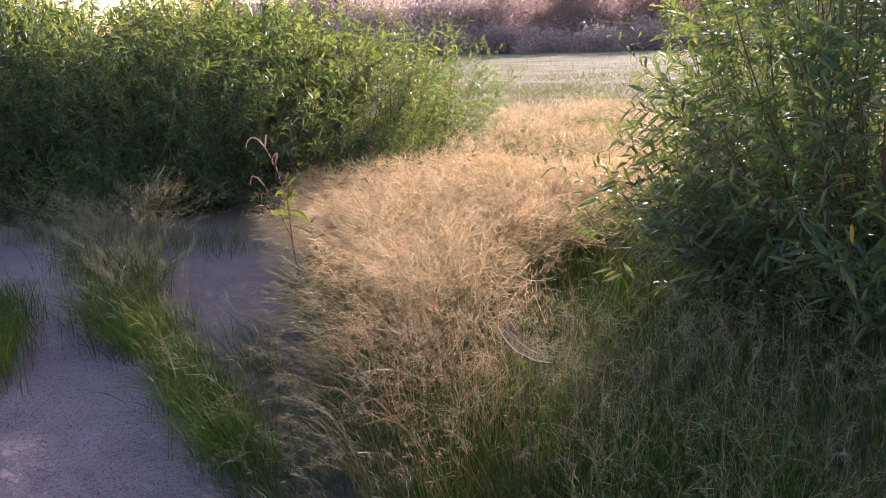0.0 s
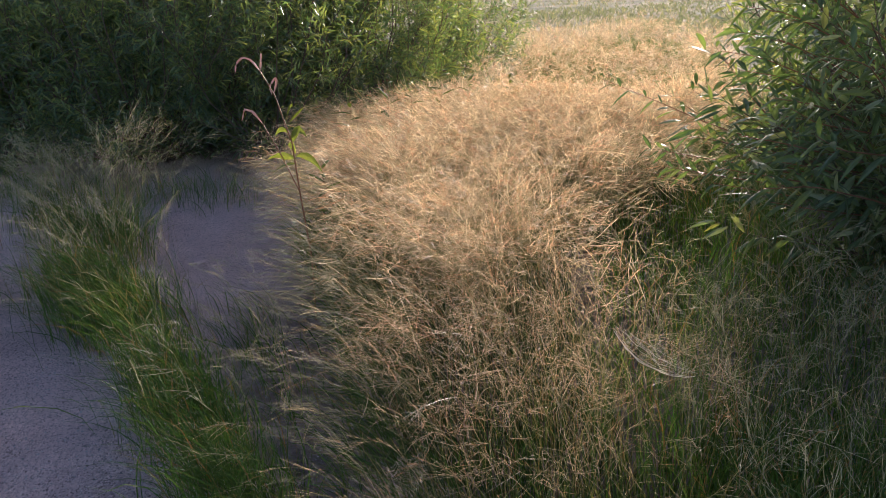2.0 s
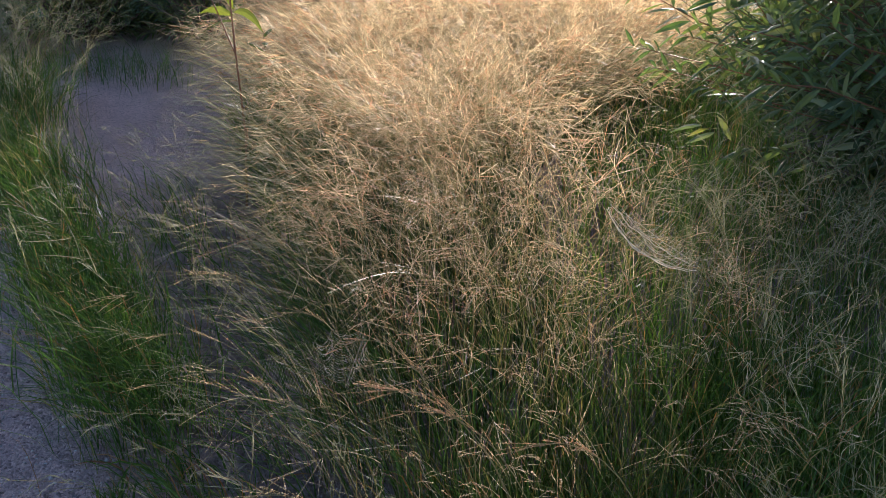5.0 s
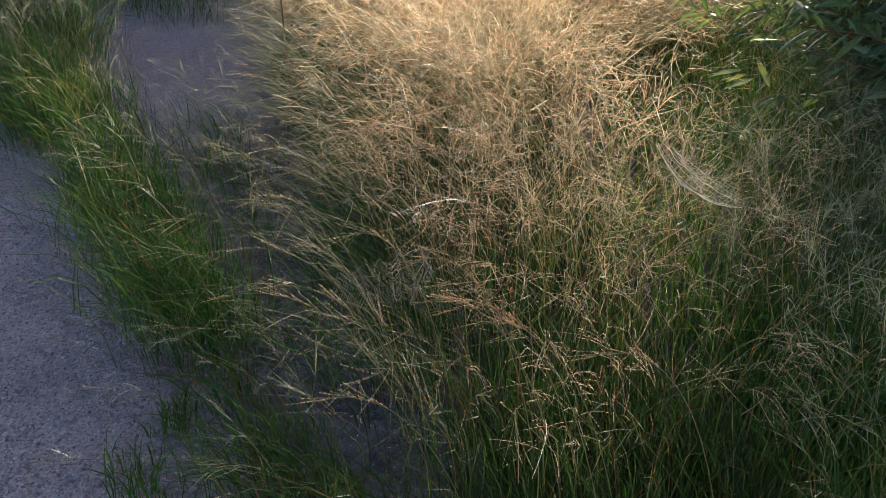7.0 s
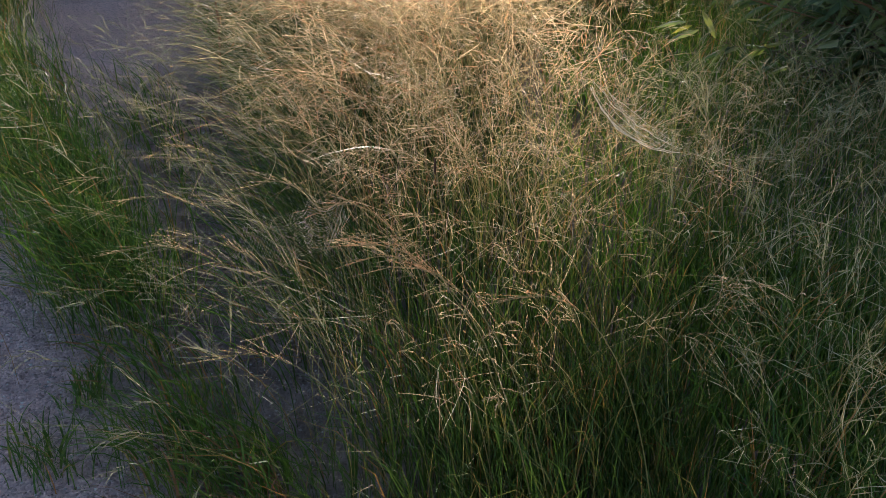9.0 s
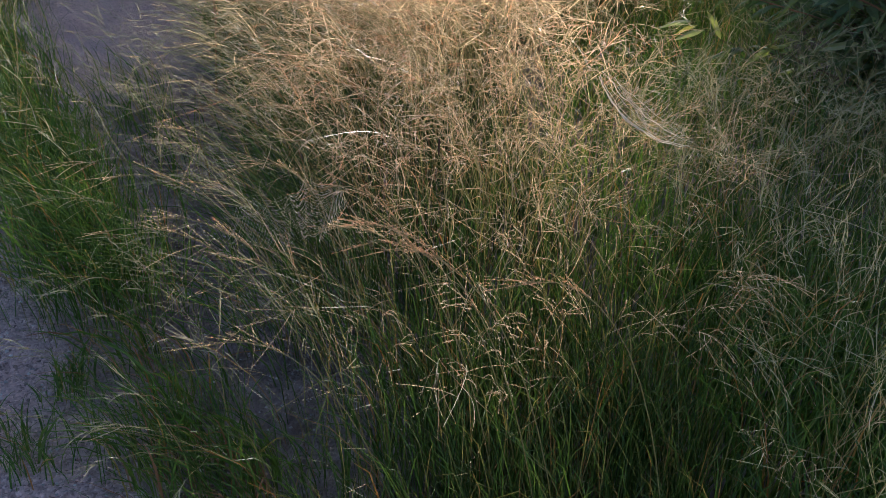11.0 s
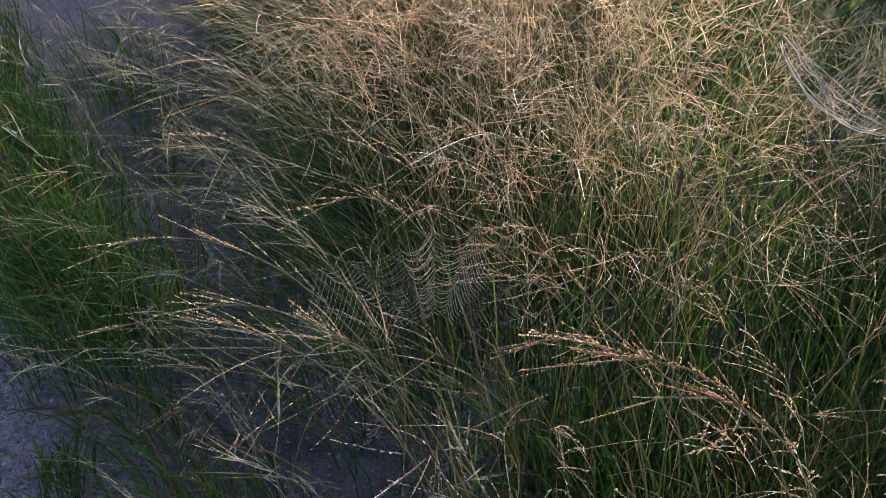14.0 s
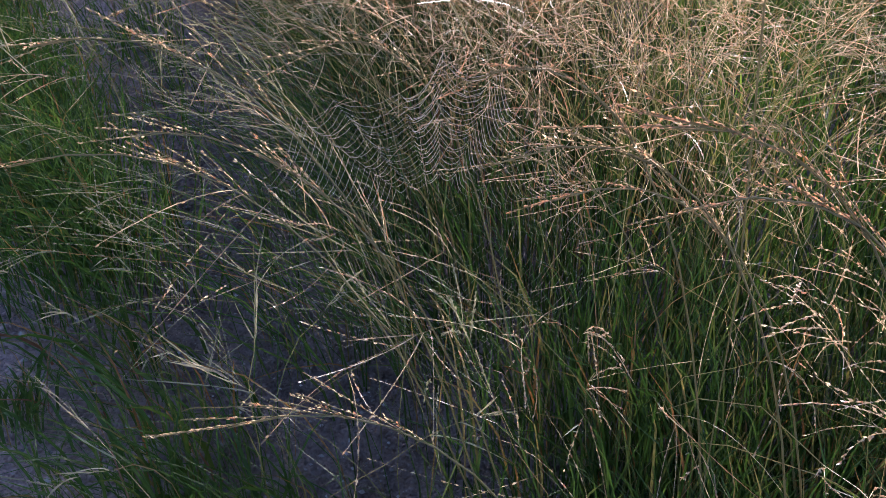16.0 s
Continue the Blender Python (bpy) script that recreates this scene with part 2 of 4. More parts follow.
def tubes(P, R, around=5):
    """Round stems along centre lines P (n, k, 3) with radii R (n, k)."""
    n, k, _ = P.shape
    tangent = unit(np.gradient(P, axis=1))
    ref = np.where(np.abs(tangent[..., 2:]) > 0.9, np.array([1.0, 0, 0]), np.array([0, 0, 1.0]))
    a = unit(np.cross(tangent, ref))
    b = np.cross(tangent, a)
    ang = np.arange(around) * 2 * np.pi / around
    ring = a[:, :, None] * np.cos(ang)[:, None] + b[:, :, None] * np.sin(ang)[:, None]
    V = (P[:, :, None] + ring * R[:, :, None, None]).reshape(-1, 3)
    i = (np.arange(n)[:, None, None] * k + np.arange(k - 1)[None, :, None]) * around
    j, j2 = np.arange(around)[None, None], (np.arange(around)[None, None] + 1) % around
    return V, np.stack([i + j, i + j2, i + around + j2, i + around + j], -1).reshape(-1, 4)


def joined(*pieces):
    V, F, at = [], [], 0
    for v, f in pieces:
        V.append(v)
        F.append(f + at)
        at += len(v)
    return np.concatenate(V), np.concatenate(F)


def part(name, geometry, material, parent, label="", smooth=False, kind=""):
    ob = new(name, poly_mesh(name, *geometry, material, smooth))
    ob.parent = parent
    return tagged(ob, label, kind=kind)


def thing(name, place, label, category, group="", kind=""):
    ob = new(name)
    ob.empty_display_size = 0.1
    ob.location = place
    return tagged(ob, label, category, group, kind)


# ---- grass ----
def stalk_lines(rng, base, lean, height, k=7):
    """Arching stems: base (n, 2) on the ground, lean (n, 2) the sideways reach of the tip, height of the tip."""
    t = np.linspace(0, 1, k)[None, :, None]
    n = len(base)
    P = np.zeros((n, k, 3))
    P[..., :2] = base[:, None] + lean[:, None] * t**2.0 + rng.normal(0, 0.014, (n, 1, 2)) * np.sin(t * 5)
    P[..., 2] = height[:, None] * (t[..., 0] * 1.25 - 0.25 * t[..., 0] ** 2.6)
    return P


def heads(rng, P, length, count, k, spread, bead, droop=0.16):
    """Open flower heads on stalk tips: an axis and side branches whose widths swell at the spikelets."""
    n = len(P)
    tip, way = P[:, -1], unit(P[:, -1] - P[:, -3])
    flat = np.concatenate([way[:, :2], np.zeros((n, 1))], 1) + rng.normal(0, 0.4, (n, 3)) * [1, 1, 0]

    def axis(s):
        s = s[..., None]
        return tip[:, None] + (way[:, None] * s + (flat[:, None] * 0.2 - np.array([0, 0, droop])) * s**2) * length[:, None, None]

    s = np.broadcast_to(np.linspace(0, 1, 6), (n, 6))
    A = axis(s)
    u = np.sort(rng.uniform(0.0, 0.8, (n, count)), 1)
    root, along = axis(u), unit(axis(u + 0.05) - axis(u - 0.05))
    side = unit(np.cross(along, rng.normal(size=(n, count, 3))))
    ang = rng.uniform(*spread, (n, count, 1))
    out = along * np.cos(ang) + side * np.sin(ang)
    size = length[:, None] * (0.50 - 0.28 * u) * rng.uniform(0.5, 1.2, (n, count))
    q = np.linspace(0, 1, k)[None, None, :, None]
    fall = along * rng.uniform(0.0, 0.3, (n, count, 1)) + flat[:, None] * 0.14 + rng.normal(0, 0.26, (n, count, 3)) - np.array([0, 0, 0.26])
    B = root[:, :, None] + (out[:, :, None] * q + fall[:, :, None] * q**2) * size[:, :, None, None]
    B = B.reshape(-1, k, 3)
    bead = np.repeat(np.broadcast_to(bead, n), count)[:, None]
    W = np.where(np.arange(k) % 2 == 1, 1.0, 0.42)[None] * bead * rng.uniform(0.6, 1.25, (len(B), 1))
    W[:, -1] *= 0.15
    return A, B, W


def spikelets(rng, B, per, size):
    """Small pointed spikelets set along branches B."""
    n, k, _ = B.shape
    f = rng.uniform(0.15, 1.0, (n, per)) * (k - 1)
    i = np.minimum(f.astype(int), k - 2)
    r = np.arange(n)[:, None]
    w = (f - i)[..., None]
    at = (B[r, i] * (1 - w) + B[r, i + 1] * w).reshape(-1, 3)
    way = unit((B[r, i + 1] - B[r, i]).reshape(-1, 3) + rng.normal(0, 0.0018, (n * per, 3)))
    across = unit(np.cross(way, rng.normal(size=way.shape)))
    s = (size * rng.uniform(0.7, 1.3, (n * per, 1)))
    V = np.stack([at - way * s * 0.2, at + across * s * 0.22 + way * s * 0.35, at + way * s, at - across * s * 0.22 + way * s * 0.35], 1).reshape(-1, 3)
    return V, np.arange(len(V)).reshape(-1, 4)


def blade_lines(rng, base, lean, length, width, k=5):
    """Centre lines, half widths and side directions of arching blades."""
    n = len(base)
    t = np.linspace(0, 1, k)[None, :, None]
    P = np.zeros((n, k, 3))
    P[..., :2] = base[:, None] + lean[:, None] * t**1.7
    P[..., 2] = length[:, None] * (t[..., 0] * 1.15 - 0.35 * t[..., 0] ** 3)
    W = width[:, None] * np.array([0.8, 1.0, 0.9, 0.6, 0.05])[None]
    return P, W, sides(P, rng)


def blades(rng, base, lean, length, width):
    return ribbons(*blade_lines(rng, base, lean, length, width))


def single_stalks(P, A, B, W, thick, S, SA, SB, count, picked, parent, head_material, rng, per, size):
    """Flowering stalks as pieces of their own: each stalk carries its flower head."""
    for i in picked:
        stem = ribbons(P[i:i + 1], np.linspace(1.4, 0.9, P.shape[1])[None] * thick[i], S[i:i + 1])
        stalk = part("stalk", joined(stem, ribbons(A[i:i + 1], np.linspace(0.9, 0.4, 6)[None] * thick[i], SA[i:i + 1])), STALK_ONE, parent)
        b = slice(i * count, (i + 1) * count)
        head = ribbons(B[b], W[b], SB[b])
        part("flower_head", joined(head, spikelets(rng, B[b], per, size)) if per else head, head_material, stalk)


def scattered(rng, n, inside, box):
    """n places of the ground in a box that lie inside a shape."""
    x0, y0, x1, y1 = box
    got = np.zeros((0, 2))
    while len(got) < n:
        p = rng.uniform((x0, y0), (x1, y1), (n * 2, 2))
        got = np.concatenate([got, p[inside(p)]])
    return got[:n]


def grass_stand(name, label, rng, base, lean, height, head, blade_base, blade_lean, blade_len, blade_w, mats, near=None, bead=0.0007, count=16, k=7, spread=(0.25, 0.95), stem_w=0.00055, single=0):
    """A stand of flowering grass: green blades, thin stalks and open flower heads."""
    top = thing(name, (0, 0, 0), label, "grass", kind="stuff")
    part("blades", blades(rng, blade_base, blade_lean, blade_len, blade_w), mats[0], top, kind="stuff")
    P = stalk_lines(rng, base, lean, height)
    A, B, W = heads(rng, P, head, count, k, spread, bead)
    thick = np.broadcast_to(stem_w, len(P))
    S, SA, SB = sides(P, rng), sides(A, rng), sides(B, rng)
    order = np.argsort(base[:, 1])
    picked, rest = (order[:single], order[single:])
    many = (rest[:, None] * count + np.arange(count)[None]).ravel()
    stem = ribbons(P[rest], np.linspace(1.4, 0.9, P.shape[1])[None] * thick[rest, None], S[rest])
    axis = ribbons(A[rest], np.linspace(0.9, 0.4, 6)[None] * thick[rest, None], SA[rest])
    part("stalks", joined(stem, axis), mats[1], top, kind="stuff")
    if near is None:
        part("flower_heads", ribbons(B[many], W[many], SB[many]), mats[2], top, kind="stuff")
    else:
        close = np.repeat(near, count)
        far, close = many[~close[many]], many[close[many]]
        part("flower_heads", ribbons(B[far], W[far], SB[far]), mats[2], top, kind="stuff")
        part("head_branches", ribbons(B[close], W[close] * 0.8, SB[close]), mats[2], top, kind="stuff")
        part("spikelets", spikelets(rng, B[close], 24, 0.0026), mats[-1], top, kind="stuff")
    single_stalks(P, A, B, W * 0.8, thick, S, SA, SB, count, picked, top, mats[-1], rng, 26, 0.0024)
    return top


# ---- ground ----
def ground_height(x, y):
    if y > 14:
        return -0.021 * (min(y, 95.0) - 12) + 0.03 * noise.noise((x * 0.2, y * 0.1, 0.0))
    z = 0.022 * noise.noise((x * 1.3, y * 1.3, 0.0)) + 0.012 * noise.noise((x * 4.1, y * 4.1, 3.0)) + 0.005 * noise.noise((x * 14, y * 14, 7.0))
    for cx, cy, r, d in ((-1.34, 2.50, 0.11, 0.022), (-1.10, 2.40, 0.09, 0.018), (-0.95, 2.15, 0.10, 0.015), (-1.75, 3.05, 0.14, 0.02), (-0.85, 1.85, 0.12, 0.018), (-2.9, 4.6, 0.2, 0.03)):
        q = ((x - cx) ** 2 + (y - cy) ** 2) / (r * r)
        if q < 9:
            z -= d * math.exp(-q)
    if -2.35 < x < 0.05 and 1.55 < y < 3.65:
        z += 0.0075 * noise.noise((x * 68, y * 68, 11.0)) + 0.0055 * noise.noise((x * 140, y * 140, 17.0))
    if y > 12:
        z -= 0.021 * (min(y, 95.0) - 12)
    return z


def build_ground():
    def steps(marks):
        out = []
        for a, b, d in marks:
            out.extend(np.arange(a, b, d))
        return np.array(out + [marks[-1][1]])

    xs = steps([(-900, -60, 120), (-60, -10, 5), (-10, -4, 0.5), (-4, -2.3, 0.03), (-2.3, 0.02, 0.0082), (0.02, 0.6, 0.05), (0.6, 3, 0.15), (3, 12, 1), (12, 60, 6), (60, 900, 120)])
    ys = steps([(-900, -60, 120), (-60, -4, 7), (-4, 1.2, 0.4), (1.2, 1.6, 0.03), (1.6, 3.6, 0.0082), (3.6, 5.2, 0.03), (5.2, 9, 0.1), (9, 20, 0.6), (20, 99, 2), (99, 900, 120)])
    V = np.array([(x, y, ground_height(x, y)) for y in ys for x in xs])
    nx, ny = len(xs), len(ys)
    i = (np.arange(ny - 1)[:, None] * nx + np.arange(nx - 1)[None]).ravel()
    ob = new("ground", poly_mesh("ground", V, np.stack([i, i + 1, i + nx + 1, i + nx], 1), SAND, True))
    tagged(ob, "coarse grey sand path running out into pale dry meadow", "ground", kind="structure")


build_ground()


def clump_left(y):
    return np.interp(y, (1.2, 1.6, 2.0, 2.5, 3.0, 3.6, 4.2, 5.0, 6.0), (0.14, 0.09, 0.0, -0.14, -0.26, -0.46, -0.74, -1.08, -1.25))


def clump_right(y):
    return np.interp(y, (1.2, 2.0, 2.4, 3.0, 3.6, 4.2, 4.6, 5.0, 6.0), (0.60, 0.62, 0.50, 0.42, 0.30, 0.28, 0.5, 0.78, 1.05))


def golden_grass():
    """Fountains of fine stalks: those at the stand's edge arch outwards, those inside lean a little to the left."""
    rng = np.random.RandomState(11)
    inside = lambda p: (p[:, 0] > clump_left(p[:, 1])) & (p[:, 0] < clump_right(p[:, 1]))
    box = (-1.5, 1.46, 1.1, 6.6)
    centre = scattered(rng, 210, inside, box)
    sway = rng.normal(0, 0.05, (210, 2))
    which = rng.randint(0, 210, 9400)
    base = centre[which] + rng.normal(0, 0.05, (9400, 2))
    keep = inside(base) & (rng.uniform(size=9400) < np.interp(base[:, 1], (1.4, 1.7, 2.0, 2.4, 3.0, 6.0), (0.03, 0.11, 0.42, 0.85, 1.0, 0.7)))
    keep &= (base[:, 1] > 1.75) | (base[:, 0] > 0.24)
    keep &= (base[:, 1] > 2.05) | (base[:, 0] < 0.22) | (rng.uniform(size=9400) < 0.55)
    inner = base[:, 0] - clump_left(base[:, 1])
    keep &= rng.uniform(size=9400) < np.clip(inner / np.interp(base[:, 1], (2.0, 2.8, 3.3, 3.8), (0.64, 0.6, 0.48, 0.28)), 0.07, 1)
    base, which = base[keep], which[keep]
    n = len(base)
    wide = clump_right(base[:, 1]) - clump_left(base[:, 1])
    across = (base[:, 0] - clump_left(base[:, 1])) / wide
    fan = (base - centre[which]) * 1.3 + sway[which]
    pull = np.interp(across, (0, 0.3, 0.65, 0.9, 1.0), (-0.10, -0.09, -0.05, -0.01, 0.05)) * np.interp(base[:, 1], (1.7, 2.3, 2.9), (0.35, 0.75, 1.0))
    lean = fan + rng.normal(0, 0.085, (n, 2)) + np.stack([pull * rng.uniform(0.0, 1.8, n), np.full(n, -0.03)], 1)
    lean[:, 0] = np.maximum(lean[:, 0], np.interp(base[:, 1], (1.9, 2.6), (-0.12, -0.32)))
    fine = np.interp(base[:, 1], (1.5, 2.0, 2.7, 4.0, 6.0), (0.00025, 0.00040, 0.00064, 0.0010, 0.0014))
    height = rng.uniform(0.27, 0.45, n) * np.interp(across, (0, 0.4), (0.85, 1.0)) * np.interp(base[:, 1], (1.3, 2.2, 3.5, 6.0), (0.92, 1.06, 1.06, 1.0))
    bb = np.concatenate([scattered(rng, 29000, inside, box), scattered(rng, 4000, inside, (0.1, 1.3, 0.9, 2.1))])
    bb = bb[rng.uniform(size=len(bb)) < np.interp(bb[:, 1], (1.4, 2.0, 3.0, 6.0), (0.9, 0.9, 0.7, 0.3))]
    bb = bb[(bb[:, 0] - clump_left(bb[:, 1]) > 0.16) | (bb[:, 1] > 2.2) | (rng.uniform(size=len(bb)) < 0.4)]
    be = np.clip(1 - (bb[:, 0] - clump_left(bb[:, 1])) / 0.25, 0, 1)
    bl = rng.normal(0, 0.05, (len(bb), 2)) + np.stack([-0.02 - 0.17 * be * rng.uniform(0, 1.4, len(bb)) * np.interp(bb[:, 1], (1.7, 2.5), (0.3, 1.0)), -0.01 - 0.02 * be], 1)
    bb[:, 0] += rng.normal(0, 0.05, len(bb)) * be
    grass_stand("golden_meadow_grass", "tall fine golden grass with open dewy flower heads", rng, base, lean, height,
                rng.uniform(0.15, 0.27, n) * np.interp(base[:, 1], (1.8, 2.6), (0.75, 1.0)), bb, bl, rng.uniform(0.16, 0.38, len(bb)), rng.uniform(0.0009, 0.0019, len(bb)) * np.interp(bb[:, 1], (1.5, 2.4), (0.6, 1.0)), (MEADOW_BLADE, STALK, HEADS, HEADS_DEW), near=base[:, 1] + rng.uniform(-0.35, 0.35, n) < 2.75, bead=fine, count=9, k=7, spread=(0.25, 1.25), stem_w=fine * 0.85, single=280)


def arching_grass():
    """Thin stalks that arch out of the stand's edge, over the sand."""
    rng = np.random.RandomState(14)
    n = 560
    y = 1.66 + 3.2 * rng.uniform(0, 1, n) ** 0.8
    y = y[rng.uniform(size=n) < np.interp(y, (1.7, 2.2, 3.2), (0.12, 0.4, 1.0))]
    n = len(y)
    base = np.stack([clump_left(y) + rng.uniform(-0.08, 0.16, n), y], 1)
    lean = np.stack([-0.04 - 0.24 * rng.uniform(0, 1, n) ** 1.3, rng.normal(-0.03, 0.09, n)], 1)
    fine = np.interp(y, (1.5, 2.5, 4.2), (0.00032, 0.00048, 0.00075))
    nb = 1900
    yb = 2.15 + 2.5 * rng.uniform(0, 1, nb)
    bb = np.stack([clump_left(yb) + rng.uniform(-0.16, 0.12, nb), yb], 1)
    grass_stand("arching_edge_grass", "thin grey-green grass stalks arching over shaded sand", rng, base, lean, rng.uniform(0.2, 0.42, n),
                rng.uniform(0.12, 0.24, n), bb, np.stack([-rng.uniform(0.0, 0.26, nb), rng.normal(-0.02, 0.06, nb)], 1), rng.uniform(0.10, 0.28, nb), rng.uniform(0.0006, 0.0013, nb),
                (BLADE, STALK, HEADS_PALE), near=y < 2.7, bead=fine, count=7, k=6, spread=(0.08, 0.6), stem_w=fine * 0.7, single=120)


def shaded_grass():
    rng = np.random.RandomState(12)
    inside = lambda p: (p[:, 0] > clump_right(p[:, 1]) + 0.03) & ((p[:, 0] - 2.3) ** 2 + (p[:, 1] - 4.6) ** 2 > 0.9)
    box = (0.4, 0.8, 3.5, 6.6)
    base = scattered(rng, 4600, inside, box)
    gap = (base[:, 0] > 0.4) & (base[:, 0] < 0.95) & (base[:, 1] > 3.2) & (base[:, 1] < 4.2)
    base = base[(rng.uniform(size=4600) < np.where(gap, 0.12, 1.0)) & (rng.uniform(size=4600) < np.interp(base[:, 0], (2.5, 3.5), (1.0, 0.1)) * np.interp(base[:, 1], (1.2, 2.3, 3.0, 4.0), (0.95, 0.95, 0.7, 0.45)))]
    n = len(base)
    fine = np.interp(base[:, 1], (1.2, 2.5, 4.0, 6.0), (0.00036, 0.00070, 0.0010, 0.0012))
    bb = scattered(rng, 23000, inside, box)
    bb = bb[rng.uniform(size=23000) < np.interp(bb[:, 1], (0.8, 1.5), (0.0, 1.0)) * np.interp(bb[:, 0], (2.5, 3.5), (1.0, 0.1))]
    more = scattered(rng, 8200, inside, (0.4, 1.0, 1.6, 2.8))
    bb = np.concatenate([bb, more[np.hypot((more[:, 0] - 0.9) / 0.55, (more[:, 1] - 1.85) / 0.85) + rng.normal(0, 0.12, len(more)) < 1]])
    grass_stand("shaded_meadow_grass", "green grass with thin pale flower heads in shrub shade", rng, base, rng.normal(0, 0.08, (n, 2)) + [0.0, -0.03], rng.uniform(0.24, 0.42, n),
                rng.uniform(0.12, 0.22, n), bb, rng.normal(0, 0.07, (len(bb), 2)), rng.uniform(0.15, 0.36, len(bb)), rng.uniform(0.001, 0.0022, len(bb)),
                (BLADE, STALK, HEADS_PALE), bead=fine, count=8, k=6, spread=(0.15, 0.8), stem_w=fine * 0.8)


def far_golden_grass():
    rng = np.random.RandomState(13)
    def inside(p):
        x, y = p[:, 0], p[:, 1]
        return (x > np.interp(y, (5.8, 8, 11, 13), (-0.6, -0.7, -0.35, -0.2))) & (x < np.interp(y, (5.8, 8, 11, 13), (1.4, 1.7, 1.9, 1.2))) & (np.sin(x * 3.1 + y * 1.3) + np.sin(y * 2.3 - x) > -0.7)
    base = scattered(rng, 2200, inside, (-0.8, 5.8, 2.0, 13.0))
    n = len(base)
    bb = scattered(rng, 7000, inside, (-0.8, 5.8, 2.0, 13.0))
    grass_stand("distant_golden_grass", "soft mounds of pale golden grass in low sun", rng, base, rng.normal(0, 0.08, (n, 2)), rng.uniform(0.18, 0.34, n),
                rng.uniform(0.15, 0.26, n), bb, rng.normal(0, 0.07, (len(bb), 2)), rng.uniform(0.12, 0.28, len(bb)), rng.uniform(0.002, 0.004, len(bb)),
                (BLADE, STALK, HEADS), bead=0.0016, count=11, k=5, spread=(0.3, 1.1), stem_w=0.0008)


golden_grass()
arching_grass()
shaded_grass()
far_golden_grass()


def tuft(name, label, seed, line, width, n_blades, n_stalks, size, lean, group="", tall=(0.8, 1.25), dry=0):
    """A tuft of long green blades, the first of them dry and reddish, with a few thin flower stalks, rooted along a line of the ground."""
    rng = np.random.RandomState(seed)
    line = np.array(line, float)
    def roots(n):
        f = rng.uniform(0, len(line) - 1.001, n)
        i = f.astype(int)
        return line[i] * (1 - (f - i))[:, None] + line[i + 1] * (f - i)[:, None] + rng.normal(0, width, (n, 2))
    mid = line.mean(0)
    top = thing(name, (mid[0], mid[1], 0), label, "grass tuft", group)
    bb, sb = roots(n_blades), roots(n_stalks)
    off = np.array([mid[0], mid[1]])
    P, W, S = blade_lines(rng, bb - off, rng.normal(0, 0.085, (n_blades, 2)) * size / 0.3 + lean, rng.uniform(0.5, 1.1, n_blades) * size, rng.uniform(0.0006, 0.0014, n_blades) * np.where(rng.uniform(size=n_blades) < 0.22, 1.9, 1.0))
    order = np.argsort(bb[:, 1])
    dried = set(rng.permutation(order[:240])[:dry])
    for i in order[:240]:
        part("blade", ribbons(P[i:i + 1], W[i:i + 1], S[i:i + 1]), RED_STEM if i in dried else BLADE_ONE, top, "dry reddish blade" if i in dried else "")
    rest = order[240:]
    if len(rest):
        part("foliage", ribbons(P[rest], W[rest], S[rest]), BLADE, top, kind="stuff")
    P = stalk_lines(rng, sb - off, rng.normal(0, 0.08, (n_stalks, 2)) + lean, rng.uniform(*tall, n_stalks) * size)
    A, B, W = heads(rng, P, rng.uniform(0.14, 0.26, n_stalks) * size / 0.34, 7, 6, (0.1, 0.7), 0.0008)
    single_stalks(P, A, B, W, np.full(n_stalks, 0.00045), sides(P, rng), sides(A, rng), sides(B, rng), 7, range(n_stalks), top, HEADS_PALE, rng, 0, 0.0)
    return top


TUFTS = "grass tufts on the sand"
tuft("grass_tuft", "long green grass tuft leaning over grey sand", 21, [(-1.95, 4.05), (-1.62, 3.7), (-1.35, 3.38)], 0.11, 3000, 80, 0.30, np.array([-0.06, -0.02]), TUFTS, (0.8, 1.5))
tuft("grass_tuft", "bright green grass tuft fringing the sand path", 22, [(-1.2, 3.25), (-1.03, 3.0), (-0.89, 2.82), (-0.72, 2.6), (-0.58, 2.42), (-0.44, 2.24)], 0.075, 2700, 20, 0.27, np.array([-0.05, -0.02]), TUFTS, (0.7, 1.3))
tuft("grass_tuft", "dense green grass tuft at the sand's edge", 23, [(-2.55, 4.0), (-2.30, 3.5), (-2.13, 3.15), (-2.0, 2.85)], 0.09, 2800, 40, 0.30, np.array([-0.02, -0.02]), TUFTS)
tuft("grass_tuft", "small green grass tuft with reddish dry blades", 24, [(-0.25, 1.93), (-0.14, 1.84), (-0.02, 1.77)], 0.06, 560, 16, 0.18, np.array([-0.05, -0.02]), TUFTS, (0.8, 1.3), 46)
tuft("grass_tuft", "small sparse grass seedling tuft on bare sand", 25, [(-0.45, 2.03), (-0.43, 2.02)], 0.02, 70, 3, 0.10, np.array([0.0, 0.0]), TUFTS)
tuft("grass_tuft", "low sparse green grass on bare sand", 26, [(-0.48, 1.88), (-0.38, 1.80)], 0.03, 110, 1, 0.09, np.array([0.0, 0.0]), TUFTS)
tuft("grass_tuft", "thin trailing green grass on dark sand", 29, [(-0.42, 2.20), (-0.32, 2.10), (-0.20, 1.98)], 0.05, 170, 8, 0.15, np.array([-0.05, -0.02]), TUFTS, (0.8, 1.25), 22)
tuft("grass_tuft", "sparse thin grass over shaded sand", 30, [(-1.0, 3.6), (-0.75, 3.2), (-0.5, 2.7)], 0.10, 300, 60, 0.22, np.array([-0.08, -0.02]), TUFTS)
